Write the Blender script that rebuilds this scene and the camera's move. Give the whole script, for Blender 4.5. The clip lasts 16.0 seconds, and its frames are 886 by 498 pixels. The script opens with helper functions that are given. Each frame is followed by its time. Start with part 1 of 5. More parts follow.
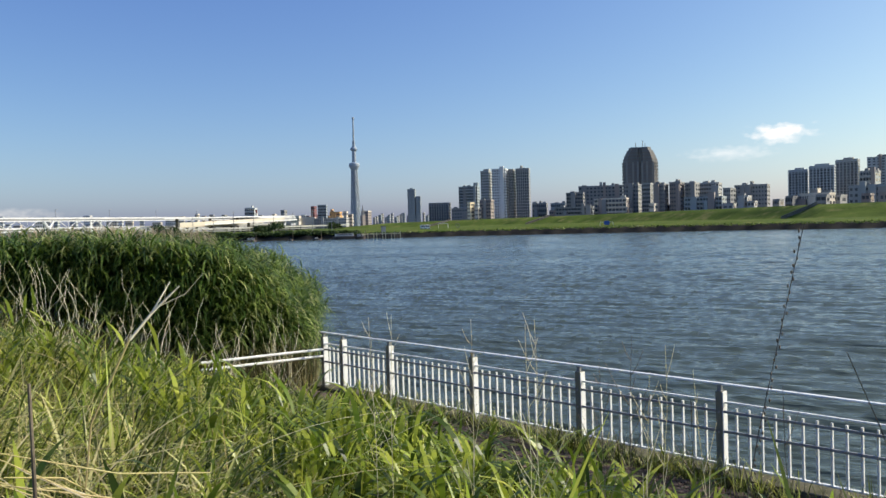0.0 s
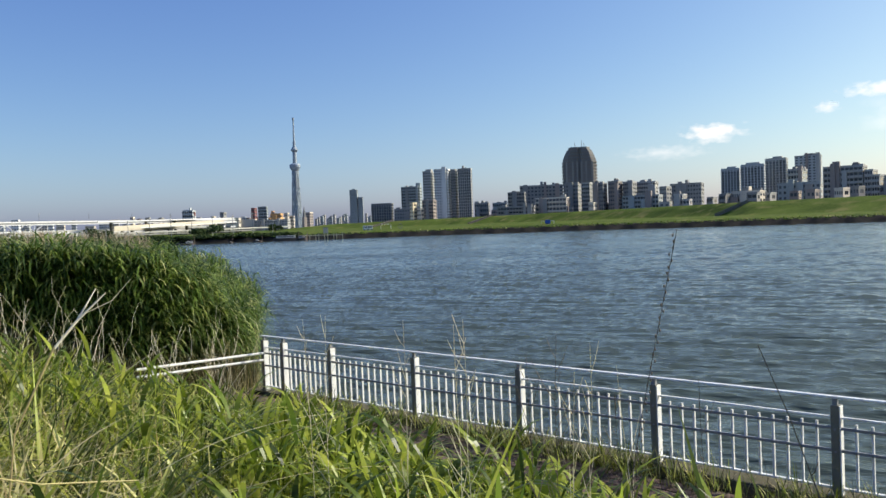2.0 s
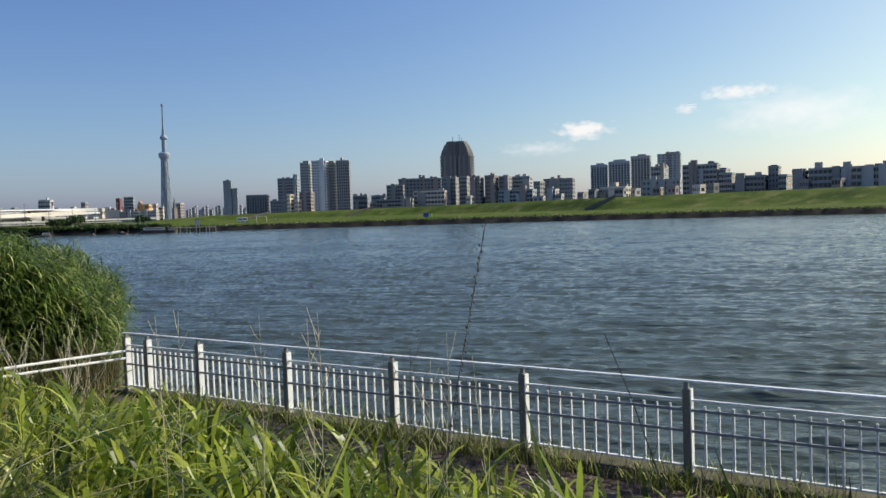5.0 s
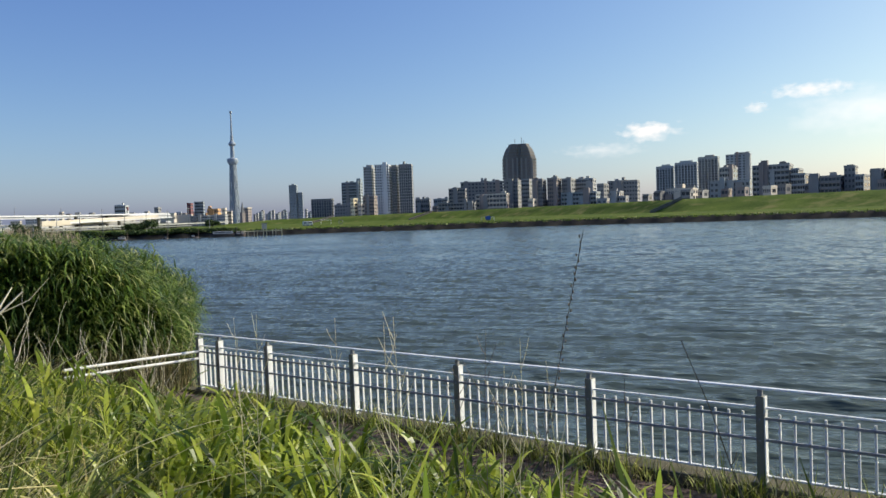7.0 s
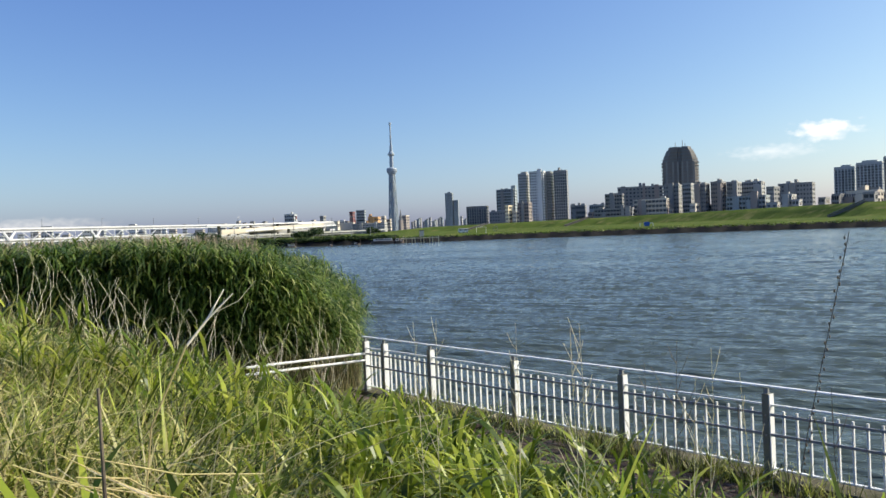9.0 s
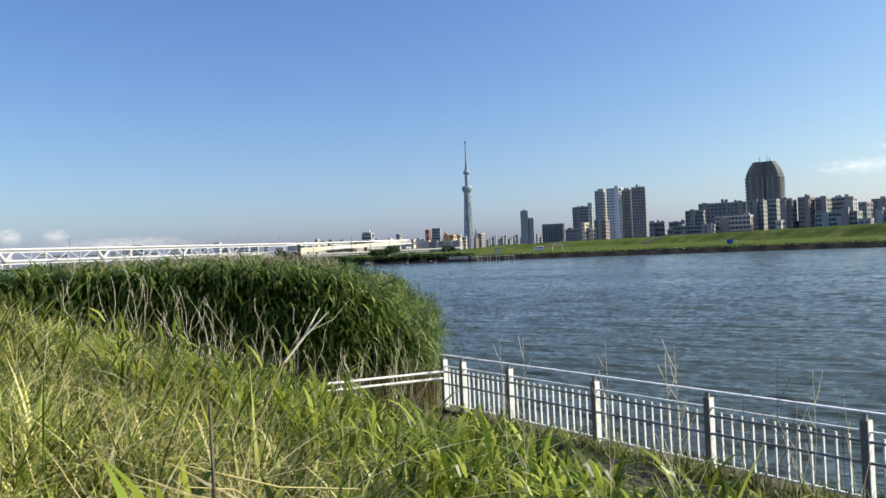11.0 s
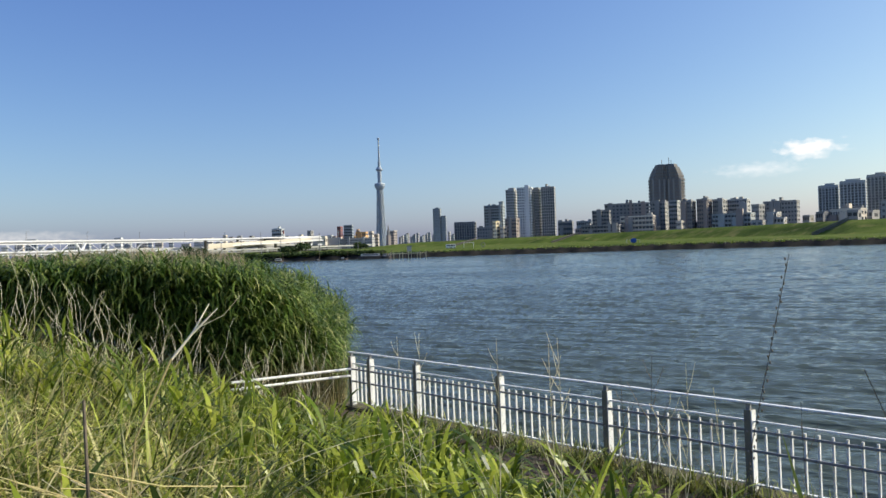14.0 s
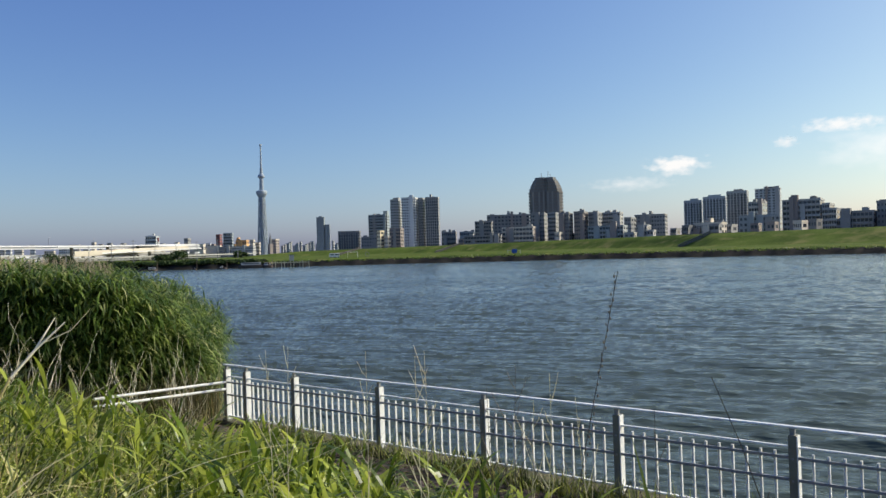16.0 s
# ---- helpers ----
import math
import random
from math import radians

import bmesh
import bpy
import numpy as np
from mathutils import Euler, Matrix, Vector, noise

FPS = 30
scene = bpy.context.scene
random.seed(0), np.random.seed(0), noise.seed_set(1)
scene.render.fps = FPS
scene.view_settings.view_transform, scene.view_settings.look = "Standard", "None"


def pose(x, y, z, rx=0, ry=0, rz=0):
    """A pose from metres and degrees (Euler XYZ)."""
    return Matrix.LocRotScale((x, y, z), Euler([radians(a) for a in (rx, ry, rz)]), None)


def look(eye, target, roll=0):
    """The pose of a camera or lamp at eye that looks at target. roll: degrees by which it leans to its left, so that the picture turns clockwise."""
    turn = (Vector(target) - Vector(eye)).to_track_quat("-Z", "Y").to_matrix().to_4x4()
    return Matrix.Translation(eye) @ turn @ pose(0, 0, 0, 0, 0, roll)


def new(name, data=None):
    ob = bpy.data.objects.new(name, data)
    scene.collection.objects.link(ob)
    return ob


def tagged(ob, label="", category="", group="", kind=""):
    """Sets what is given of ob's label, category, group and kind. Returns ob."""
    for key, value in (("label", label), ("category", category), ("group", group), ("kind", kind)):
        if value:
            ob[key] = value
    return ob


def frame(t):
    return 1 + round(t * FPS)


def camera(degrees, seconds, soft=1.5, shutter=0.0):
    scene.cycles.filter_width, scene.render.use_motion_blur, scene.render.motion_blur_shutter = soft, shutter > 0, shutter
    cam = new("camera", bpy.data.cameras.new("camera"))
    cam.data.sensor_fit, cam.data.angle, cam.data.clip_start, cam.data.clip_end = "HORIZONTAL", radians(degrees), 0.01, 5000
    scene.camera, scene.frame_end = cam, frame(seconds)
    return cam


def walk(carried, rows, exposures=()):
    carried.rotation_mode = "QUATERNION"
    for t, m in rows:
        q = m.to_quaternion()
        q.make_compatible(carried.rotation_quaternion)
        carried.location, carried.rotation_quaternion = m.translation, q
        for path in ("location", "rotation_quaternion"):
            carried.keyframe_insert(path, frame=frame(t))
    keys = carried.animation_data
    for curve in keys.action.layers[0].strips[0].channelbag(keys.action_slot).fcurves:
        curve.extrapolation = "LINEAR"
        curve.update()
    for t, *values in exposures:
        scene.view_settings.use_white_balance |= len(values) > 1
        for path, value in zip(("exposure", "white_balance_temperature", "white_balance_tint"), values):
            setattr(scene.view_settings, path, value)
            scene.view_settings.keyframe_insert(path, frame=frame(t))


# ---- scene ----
cam = camera(59.99, 16.0)
EYE = 3.05
# seconds, eye x, y, z over EYE, yaw, pitch, roll
ROWS = [
    (0.0, 0.000, -0.000, -0.000, -43.89, -1.84, -1.53),
    (0.5, 0.030, 0.029, 0.000, -44.03, -1.87, -1.89),
    (1.0, 0.030, 0.011, -0.000, -44.38, -1.87, -2.21),
    (1.5, 0.005, -0.026, 0.003, -45.79, -2.04, -2.18),
    (2.0, 0.001, -0.066, 0.007, -48.13, -1.95, -2.13),
    (2.5, 0.017, -0.076, 0.008, -50.61, -2.17, -2.11),
    (3.0, 0.037, -0.084, 0.007, -53.41, -2.36, -1.87),
    (3.5, 0.045, -0.091, 0.001, -55.58, -2.67, -1.72),
    (4.0, 0.070, -0.105, 0.001, -57.27, -2.79, -1.74),
    (6.5, 0.037, -0.116, 0.001, -55.28, -2.84, -1.81),
    (7.0, 0.023, -0.093, 0.011, -52.52, -2.41, -1.98),
    (7.5, 0.006, -0.077, 0.007, -49.50, -1.89, -2.17),
    (8.0, -0.015, -0.063, 0.008, -46.65, -1.63, -2.26),
    (8.5, -0.040, -0.046, 0.011, -43.71, -1.60, -2.35),
    (9.0, -0.052, -0.022, 0.010, -41.05, -1.47, -2.32),
    (9.5, -0.071, -0.017, 0.009, -38.75, -1.12, -2.43),
    (10.0, -0.097, -0.011, 0.021, -37.04, -0.61, -2.55),
    (12.5, -0.120, -0.025, 0.011, -35.11, 0.41, -2.38),
    (13.0, -0.090, -0.037, 0.005, -37.03, 0.08, -2.25),
    (13.5, -0.090, -0.060, 0.009, -39.40, -0.42, -1.98),
    (14.0, -0.076, -0.080, 0.014, -42.02, -0.35, -1.99),
    (14.5, -0.069, -0.110, 0.019, -45.04, -0.37, -1.88),
    (15.0, -0.037, -0.096, 0.015, -47.88, -0.30, -1.61),
    (15.5, -0.022, -0.097, 0.017, -49.72, -0.04, -1.52),
    (16.0, -0.019, -0.105, 0.020, -50.66, 0.09, -1.59),
]
# the clip's own brightening and darkening
EXPOSURES = [(0.0, 0.07), (2.0, 0.08), (3.5, 0.04), (4.0, -0.15), (6.5, -0.08), (8.0, 0.13), (9.5, 0.18), (12.5, 0.14), (14.5, 0.03), (16.0, -0.09)]
walk(cam, [(t, pose(x, y, EYE + z, 0, 0, yaw) @ pose(0, 0, 0, 90 + pitch) @ pose(0, 0, 0, 0, 0, roll)) for t, x, y, z, yaw, pitch, roll in ROWS], EXPOSURES)

# ---- light ----
SUN_AZ, SUN_EL = 123.0, 34.0
world = bpy.data.worlds.new("sky_world")
scene.world = world
world.use_nodes = True
wn = world.node_tree.nodes
sky = wn.new("ShaderNodeTexSky")
sky.sky_type = "NISHITA"
sky.sun_disc = False
sky.sun_elevation = radians(SUN_EL)
sky.sun_rotation = radians(SUN_AZ)
sky.altitude = 0
sky.air_density = 0.95
sky.dust_density = 1.3
sky.ozone_density = 3.0
wn["Background"].inputs["Strength"].default_value = 0.12
# the film's sky: a deep blue that pales, rather than yellows, to the horizon
split, merge = wn.new("ShaderNodeSeparateColor"), wn.new("ShaderNodeCombineColor")
world.node_tree.links.new(sky.outputs[0], split.inputs[0])
for channel, power, gain in (("Red", 1.2, 0.775), ("Green", 1.13, 0.88), ("Blue", 0.7, 1.93)):
    lift, scale_by = wn.new("ShaderNodeMath"), wn.new("ShaderNodeMath")
    lift.operation, scale_by.operation = "POWER", "MULTIPLY"
    lift.inputs[1].default_value, scale_by.inputs[1].default_value = power, gain
    world.node_tree.links.new(split.outputs[channel], lift.inputs[0])
    world.node_tree.links.new(lift.outputs[0], scale_by.inputs[0])
    world.node_tree.links.new(scale_by.outputs[0], merge.inputs[channel])
world.node_tree.links.new(merge.outputs[0], wn["Background"].inputs["Color"])
sun = new("sun", bpy.data.lights.new("sun", "SUN"))
sun.data.energy = 5.2
sun.data.angle = radians(0.5)
sun.data.color = (1.0, 0.93, 0.82)
sun_way = Vector((math.sin(radians(SUN_AZ)) * math.cos(radians(SUN_EL)), math.cos(radians(SUN_AZ)) * math.cos(radians(SUN_EL)), math.sin(radians(SUN_EL))))
sun.matrix_world = look(sun_way * 50, (0, 0, 0))

# ---- materials ----


def nodes_of(name):
    m = bpy.data.materials.new(name)
    m.use_nodes = True
    t = m.node_tree
    return m, t, t.nodes, t.links, t.nodes["Principled BSDF"]


def surface(name, a, b, rough=0.7, scale=3.0, fine=40.0, bump=0.1, metal=0.0, spread=0.0, dirt=None, streak=1.0, gloss=0.5):
    """Two-scale mottled surface between colours a and b; spread: variation from piece to piece; dirt: a third, stain colour."""
    m, t, n, l, p = nodes_of(name)
    co = n.new("ShaderNodeTexCoord")
    mp = n.new("ShaderNodeMapping")
    mp.inputs["Scale"].default_value = (1, 1, 1.0 / streak)
    l.new(co.outputs["Object"], mp.inputs["Vector"])
    big, small = n.new("ShaderNodeTexNoise"), n.new("ShaderNodeTexNoise")
    for tex, s in ((big, scale), (small, fine)):
        tex.inputs["Scale"].default_value = s
        tex.inputs["Detail"].default_value = 5
        l.new(mp.outputs[0], tex.inputs["Vector"])
    add = n.new("ShaderNodeMath")
    add.operation = "MULTIPLY_ADD"
    l.new(small.outputs[0], add.inputs[0])
    add.inputs[1].default_value = 0.5
    l.new(big.outputs[0], add.inputs[2])
    ramp = n.new("ShaderNodeValToRGB")
    ramp.color_ramp.elements[0].position, ramp.color_ramp.elements[1].position = 0.5, 1.0
    ramp.color_ramp.elements[0].color, ramp.color_ramp.elements[1].color = (*a, 1), (*b, 1)
    l.new(add.outputs[0], ramp.inputs[0])
    col = ramp.outputs[0]
    if dirt:
        patch = n.new("ShaderNodeTexNoise")
        patch.inputs["Scale"].default_value = scale * 2.3
        patch.inputs["Detail"].default_value = 8
        l.new(mp.outputs[0], patch.inputs["Vector"])
        cut = n.new("ShaderNodeValToRGB")
        cut.color_ramp.elements[0].position, cut.color_ramp.elements[1].position = 0.52, 0.7
        l.new(patch.outputs[0], cut.inputs[0])
        mix = n.new("ShaderNodeMixRGB")
        l.new(cut.outputs[0], mix.inputs[0])
        l.new(col, mix.inputs[1])
        mix.inputs[2].default_value = (*dirt, 1)
        col = mix.outputs[0]
    if spread:
        info = n.new("ShaderNodeObjectInfo")
        hsv = n.new("ShaderNodeHueSaturation")
        val = n.new("ShaderNodeMapRange")
        val.inputs[3].default_value, val.inputs[4].default_value = 1 - spread, 1 + spread
        l.new(info.outputs["Random"], val.inputs[0])
        l.new(val.outputs[0], hsv.inputs["Value"])
        l.new(col, hsv.inputs["Color"])
        col = hsv.outputs[0]
    l.new(col, p.inputs["Base Color"])
    p.inputs["Roughness"].default_value = rough
    p.inputs["Metallic"].default_value = metal
    p.inputs["Specular IOR Level"].default_value = gloss
    if bump:
        bp = n.new("ShaderNodeBump")
        bp.inputs["Strength"].default_value = bump
        bp.inputs["Distance"].default_value = 0.02
        l.new(small.outputs[0], bp.inputs["Height"])
        l.new(bp.outputs[0], p.inputs["Normal"])
    return m


def foliage(name, stops, through_light=0.45, rough=0.5, patch=0.35):
    """Leaves: colour by island along the stops, with slow patches over the ground, and light that shines through."""
    m, t, n, l, p = nodes_of(name)
    geo = n.new("ShaderNodeNewGeometry")
    ramp = n.new("ShaderNodeValToRGB")
    e = ramp.color_ramp.elements
    while len(e) < len(stops):
        e.new(0.5)
    for k, (pos, c) in enumerate(stops):
        e[k].position, e[k].color = pos, (*c, 1)
    l.new(geo.outputs["Random Per Island"], ramp.inputs[0])
    tex = n.new("ShaderNodeTexNoise")
    tex.inputs["Scale"].default_value = 0.7
    tex.inputs["Detail"].default_value = 3
    l.new(geo.outputs["Position"], tex.inputs["Vector"])
    val = n.new("ShaderNodeMapRange")
    val.inputs[1].default_value, val.inputs[2].default_value = 0.3, 0.7
    val.inputs[3].default_value, val.inputs[4].default_value = 1 - patch, 1 + patch
    l.new(tex.outputs[0], val.inputs[0])
    small = n.new("ShaderNodeTexNoise")
    small.inputs["Scale"].default_value = 3.5
    l.new(geo.outputs["Position"], small.inputs["Vector"])
    hue = n.new("ShaderNodeMapRange")
    hue.inputs[1].default_value, hue.inputs[2].default_value = 0.3, 0.7
    hue.inputs[3].default_value, hue.inputs[4].default_value = 0.485, 0.515
    l.new(small.outputs[0], hue.inputs[0])
    hsv = n.new("ShaderNodeHueSaturation")
    l.new(hue.outputs[0], hsv.inputs["Hue"])
    l.new(val.outputs[0], hsv.inputs["Value"])
    l.new(ramp.outputs[0], hsv.inputs["Color"])
    l.new(hsv.outputs[0], p.inputs["Base Color"])
    p.inputs["Roughness"].default_value = rough
    p.inputs["Specular IOR Level"].default_value = 0.3
    tr = n.new("ShaderNodeBsdfTranslucent")
    l.new(hsv.outputs[0], tr.inputs["Color"])
    mix = n.new("ShaderNodeMixShader")
    mix.inputs[0].default_value = through_light
    l.new(p.outputs[0], mix.inputs[1])
    l.new(tr.outputs[0], mix.inputs[2])
    l.new(mix.outputs[0], n["Material Output"].inputs["Surface"])
    return m


def water_surface(name):
    """Rippled river water: the waves too small to see are its roughness, which changes with the gusts."""
    m, t, n, l, p = nodes_of(name)
    geo = n.new("ShaderNodeNewGeometry")
    p.inputs["Base Color"].default_value = (0.07, 0.092, 0.07, 1)
    p.inputs["IOR"].default_value = 1.33
    gust = n.new("ShaderNodeTexNoise")
    gust.inputs["Scale"].default_value = 0.05
    gust.inputs["Detail"].default_value = 6
    mp = n.new("ShaderNodeMapping")
    mp.vector_type = "TEXTURE"
    mp.inputs["Rotation"].default_value = (0, 0, radians(-60))
    mp.inputs["Scale"].default_value = (3, 0.7, 1)
    l.new(geo.outputs["Position"], mp.inputs["Vector"])
    l.new(mp.outputs[0], gust.inputs["Vector"])
    rough = n.new("ShaderNodeMapRange")
    rough.inputs[1].default_value, rough.inputs[2].default_value = 0.35, 0.65
    rough.inputs[3].default_value, rough.inputs[4].default_value = 0.06, 0.16
    l.new(gust.outputs[0], rough.inputs[0])
    l.new(rough.outputs[0], p.inputs["Roughness"])
    last = None
    for scale, turn, squash, dist in ((0.35, -66, 0.22, 0.22), (1.1, -70, 0.2, 0.17), (3.2, -68, 0.2, 0.1), (9.0, -70, 0.24, 0.035)):
        mp = n.new("ShaderNodeMapping")
        mp.vector_type = "TEXTURE"
        mp.inputs["Rotation"].default_value = (0, 0, radians(turn))
        mp.inputs["Scale"].default_value = (1 / squash, 1, 1)
        l.new(geo.outputs["Position"], mp.inputs["Vector"])
        tex = n.new("ShaderNodeTexNoise")
        tex.inputs["Scale"].default_value = scale
        tex.inputs["Detail"].default_value = 3
        l.new(mp.outputs[0], tex.inputs["Vector"])
        bp = n.new("ShaderNodeBump")
        bp.inputs["Strength"].default_value = 1.0
        bp.inputs["Distance"].default_value = dist
        l.new(tex.outputs[0], bp.inputs["Height"])
        if last:
            l.new(last, bp.inputs["Normal"])
        last = bp.outputs[0]
    l.new(last, p.inputs["Normal"])
    return m


WHITE = surface("white_paint", (0.8, 0.81, 0.76), (0.88, 0.88, 0.83), 0.4, 2.0, 60, 0.04, dirt=(0.6, 0.58, 0.52))
RAIL = surface("grey_rail_metal", (0.22, 0.23, 0.23), (0.3, 0.3, 0.3), 0.4, 3.0, 60, 0.04)
CONCRETE = surface("weathered_concrete", (0.13, 0.12, 0.10), (0.22, 0.205, 0.18), 0.9, 1.2, 25, 0.5, dirt=(0.13, 0.12, 0.09), gloss=0.05)
# white fence posts: the shade on their walkway side is put into this colour
POST_SHADED = surface("shaded_worn_white_paint", (0.17, 0.165, 0.125), (0.25, 0.245, 0.195), 0.45, 3.0, 60, 0.06, dirt=(0.22, 0.2, 0.14))
COPING = surface("mossy_brown_concrete", (0.085, 0.08, 0.05), (0.16, 0.145, 0.1), 0.9, 1.4, 25, 0.5, dirt=(0.05, 0.06, 0.025), gloss=0.05)
PAVER = surface("brick_paver", (0.15, 0.105, 0.085), (0.3, 0.21, 0.17), 0.9, 5, 40, 0.5, spread=0.3, dirt=(0.07, 0.065, 0.045), gloss=0.05)
SOIL = surface("soil_and_thatch", (0.025, 0.022, 0.012), (0.07, 0.06, 0.03), 1.0, 1.5, 20, 0.6, gloss=0.05)
STRAW = foliage("dry_straw", [(0.0, (0.42, 0.33, 0.13)), (0.5, (0.62, 0.53, 0.25)), (1.0, (0.8, 0.73, 0.42))], 0.3, 0.6, 0.15)
BLEACHED = foliage("bleached_straw", [(0.0, (0.72, 0.66, 0.46)), (1.0, (0.85, 0.8, 0.62))], 0.5, 0.6, 0.1)
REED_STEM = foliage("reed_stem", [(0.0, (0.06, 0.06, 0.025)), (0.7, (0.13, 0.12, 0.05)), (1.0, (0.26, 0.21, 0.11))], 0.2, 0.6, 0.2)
PALE_STEM = surface("bleached_dead_stem", (0.84, 0.75, 0.5), (0.94, 0.87, 0.64), 0.7, 6, 40, 0.1)
TWIG = surface("grey_brown_twig", (0.09, 0.07, 0.05), (0.2, 0.16, 0.11), 0.8, 8, 60, 0.2)
GRASS = foliage("fresh_grass", [(0.0, (0.026, 0.042, 0.005)), (0.32, (0.125, 0.165, 0.018)), (0.62, (0.36, 0.42, 0.06)), (0.84, (0.56, 0.56, 0.15)), (1.0, (0.78, 0.71, 0.34))], 0.32, 0.5)
BROAD = foliage("broad_grass_leaf", [(0.0, (0.03, 0.056, 0.005)), (0.5, (0.17, 0.235, 0.02)), (1.0, (0.57, 0.61, 0.09))], 0.46, 0.35, 0.25)
REED = foliage("reed_leaf", [(0.0, (0.03, 0.062, 0.012)), (0.5, (0.08, 0.14, 0.022)), (0.82, (0.21, 0.29, 0.05)), (1.0, (0.44, 0.45, 0.18))], 0.34, 0.5, 0.25)
PLUME = foliage("reed_plume", [(0.0, (0.32, 0.25, 0.16)), (1.0, (0.55, 0.46, 0.32))], 0.3, 0.8, 0.2)
SHOOT = foliage("sunlit_cane_leaf", [(0.0, (0.2, 0.3, 0.03)), (1.0, (0.5, 0.6, 0.09))], 0.5, 0.35, 0.1)
WATER = water_surface("river_water")
FAR_GRASS = surface("levee_grass", (0.038, 0.068, 0.01), (0.115, 0.158, 0.026), 1.0, 0.06, 0.9, 0.0, dirt=(0.17, 0.17, 0.055), gloss=0.05)
REVETMENT = surface("dark_revetment_stone", (0.012, 0.012, 0.011), (0.04, 0.037, 0.03), 0.9, 0.4, 3, 0.4, gloss=0.05)
CITY = surface("city_ground", (0.12, 0.12, 0.11), (0.2, 0.2, 0.19), 0.9, 0.01, 0.2, 0.0, gloss=0.05)
TREE = foliage("tree_leaf", [(0.0, (0.02, 0.045, 0.012)), (0.6, (0.045, 0.08, 0.02)), (1.0, (0.08, 0.11, 0.03))], 0.2, 0.7, 0.2)
BARK = surface("tree_bark", (0.05, 0.04, 0.03), (0.1, 0.08, 0.06), 0.9, 3, 20, 0.3)
GLASS = surface("dark_window_glass", (0.05, 0.06, 0.064), (0.11, 0.12, 0.13), 0.15, 0.2, 2, 0.0, spread=0.5, gloss=0.35)
F_GREY = surface("grey_facade", (0.22, 0.22, 0.2), (0.30, 0.30, 0.275), 0.8, 0.08, 1.0, 0.0, streak=4)
F_PALE = surface("pale_tile_facade", (0.32, 0.32, 0.29), (0.42, 0.42, 0.38), 0.7, 0.08, 1.0, 0.0, streak=4)
F_BROWN = surface("brown_tile_facade", (0.24, 0.205, 0.175), (0.33, 0.285, 0.245), 0.8, 0.08, 1.0, 0.0, streak=4)
F_DARK = surface("charcoal_facade", (0.15, 0.152, 0.145), (0.22, 0.222, 0.21), 0.6, 0.08, 1.0, 0.0, streak=4)
F_UMBER = surface("umber_tile_facade", (0.165, 0.15, 0.132), (0.235, 0.215, 0.19), 0.8, 0.08, 1.0, 0.0, streak=4)
F_WHITE = surface("white_tile_facade", (0.6, 0.61, 0.57), (0.7, 0.71, 0.67), 0.7, 0.08, 1.0, 0.0, streak=4)
# facade of far blocks, with the haze of distance mixed into its colour
F_HAZE = surface("hazed_blue_grey_facade", (0.37, 0.4, 0.385), (0.46, 0.49, 0.475), 0.7, 0.08, 1.0, 0.0, streak=4)
F_BLUE = surface("blue_grey_facade", (0.24, 0.28, 0.275), (0.32, 0.36, 0.355), 0.5, 0.08, 1.0, 0.0, streak=4)
F_BEIGE = surface("beige_facade", (0.52, 0.46, 0.36), (0.64, 0.58, 0.46), 0.8, 0.08, 1.0, 0.0, streak=4)
F_YELLOW = surface("cream_yellow_facade", (0.72, 0.60, 0.36), (0.8, 0.7, 0.46), 0.8, 0.08, 1.0, 0.0, streak=4)
F_RED = surface("dark_red_facade", (0.16, 0.05, 0.05), (0.22, 0.08, 0.07), 0.8, 0.08, 1.0, 0.0, streak=4)
F_ORANGE = surface("orange_facade", (0.55, 0.30, 0.10), (0.65, 0.38, 0.15), 0.8, 0.08, 1.0, 0.0, streak=4)
STEEL = surface("pale_blue_white_steel", (0.25, 0.31, 0.35), (0.33, 0.39, 0.43), 0.5, 0.05, 0.5, 0.0)
BRIDGE = surface("white_bridge_steel", (0.62, 0.63, 0.63), (0.76, 0.76, 0.75), 0.5, 0.1, 1.0, 0.0)
BLUE_TARP = surface("blue_tarpaulin", (0.02, 0.08, 0.35), (0.04, 0.14, 0.5), 0.6, 1, 6, 0.0)
HULL = surface("dark_boat_hull", (0.05, 0.04, 0.04), (0.12, 0.09, 0.08), 0.6, 0.5, 5, 0.0)
CABIN = surface("boat_cabin_paint", (0.45, 0.42, 0.38), (0.7, 0.68, 0.62), 0.6, 0.5, 5, 0.0)

# ---- builders ----


def finish(name, bm, mat, smooth=False):
    me = bpy.data.meshes.new(name)
    bmesh.ops.recalc_face_normals(bm, faces=bm.faces)
    bm.to_mesh(me)
    bm.free()
    me.materials.append(mat)
    if smooth:
        for p in me.polygons:
            p.use_smooth = True
    return me


def part(name, bm, mat, parent, label="", smooth=False):
    ob = new(name, finish(name, bm, mat, smooth))
    ob.parent = parent
    return tagged(ob, label)


def piece(name, me, parent, m):
    ob = new(name, me)
    ob.parent = parent
    ob.matrix_basis = m
    return ob


def thing(name, label, category, m=None, group="", kind=""):
    ob = new(name)
    ob.empty_display_size = 0.2
    if m is not None:
        ob.matrix_basis = m
    return tagged(ob, label, category, group, kind)


def box(bm, x0, x1, y0, y1, z0, z1, bevel=0.0):
    v = [bm.verts.new((x, y, z)) for z in (z0, z1) for y in (y0, y1) for x in (x0, x1)]
    f = [bm.faces.new([v[i] for i in q]) for q in ((0, 2, 3, 1), (4, 5, 7, 6), (0, 1, 5, 4), (2, 6, 7, 3), (0, 4, 6, 2), (1, 3, 7, 5))]
    if bevel:
        es = list({e for q in f for e in q.edges})
        bmesh.ops.bevel(bm, geom=es, offset=bevel, segments=2, affect="EDGES")
    return bm


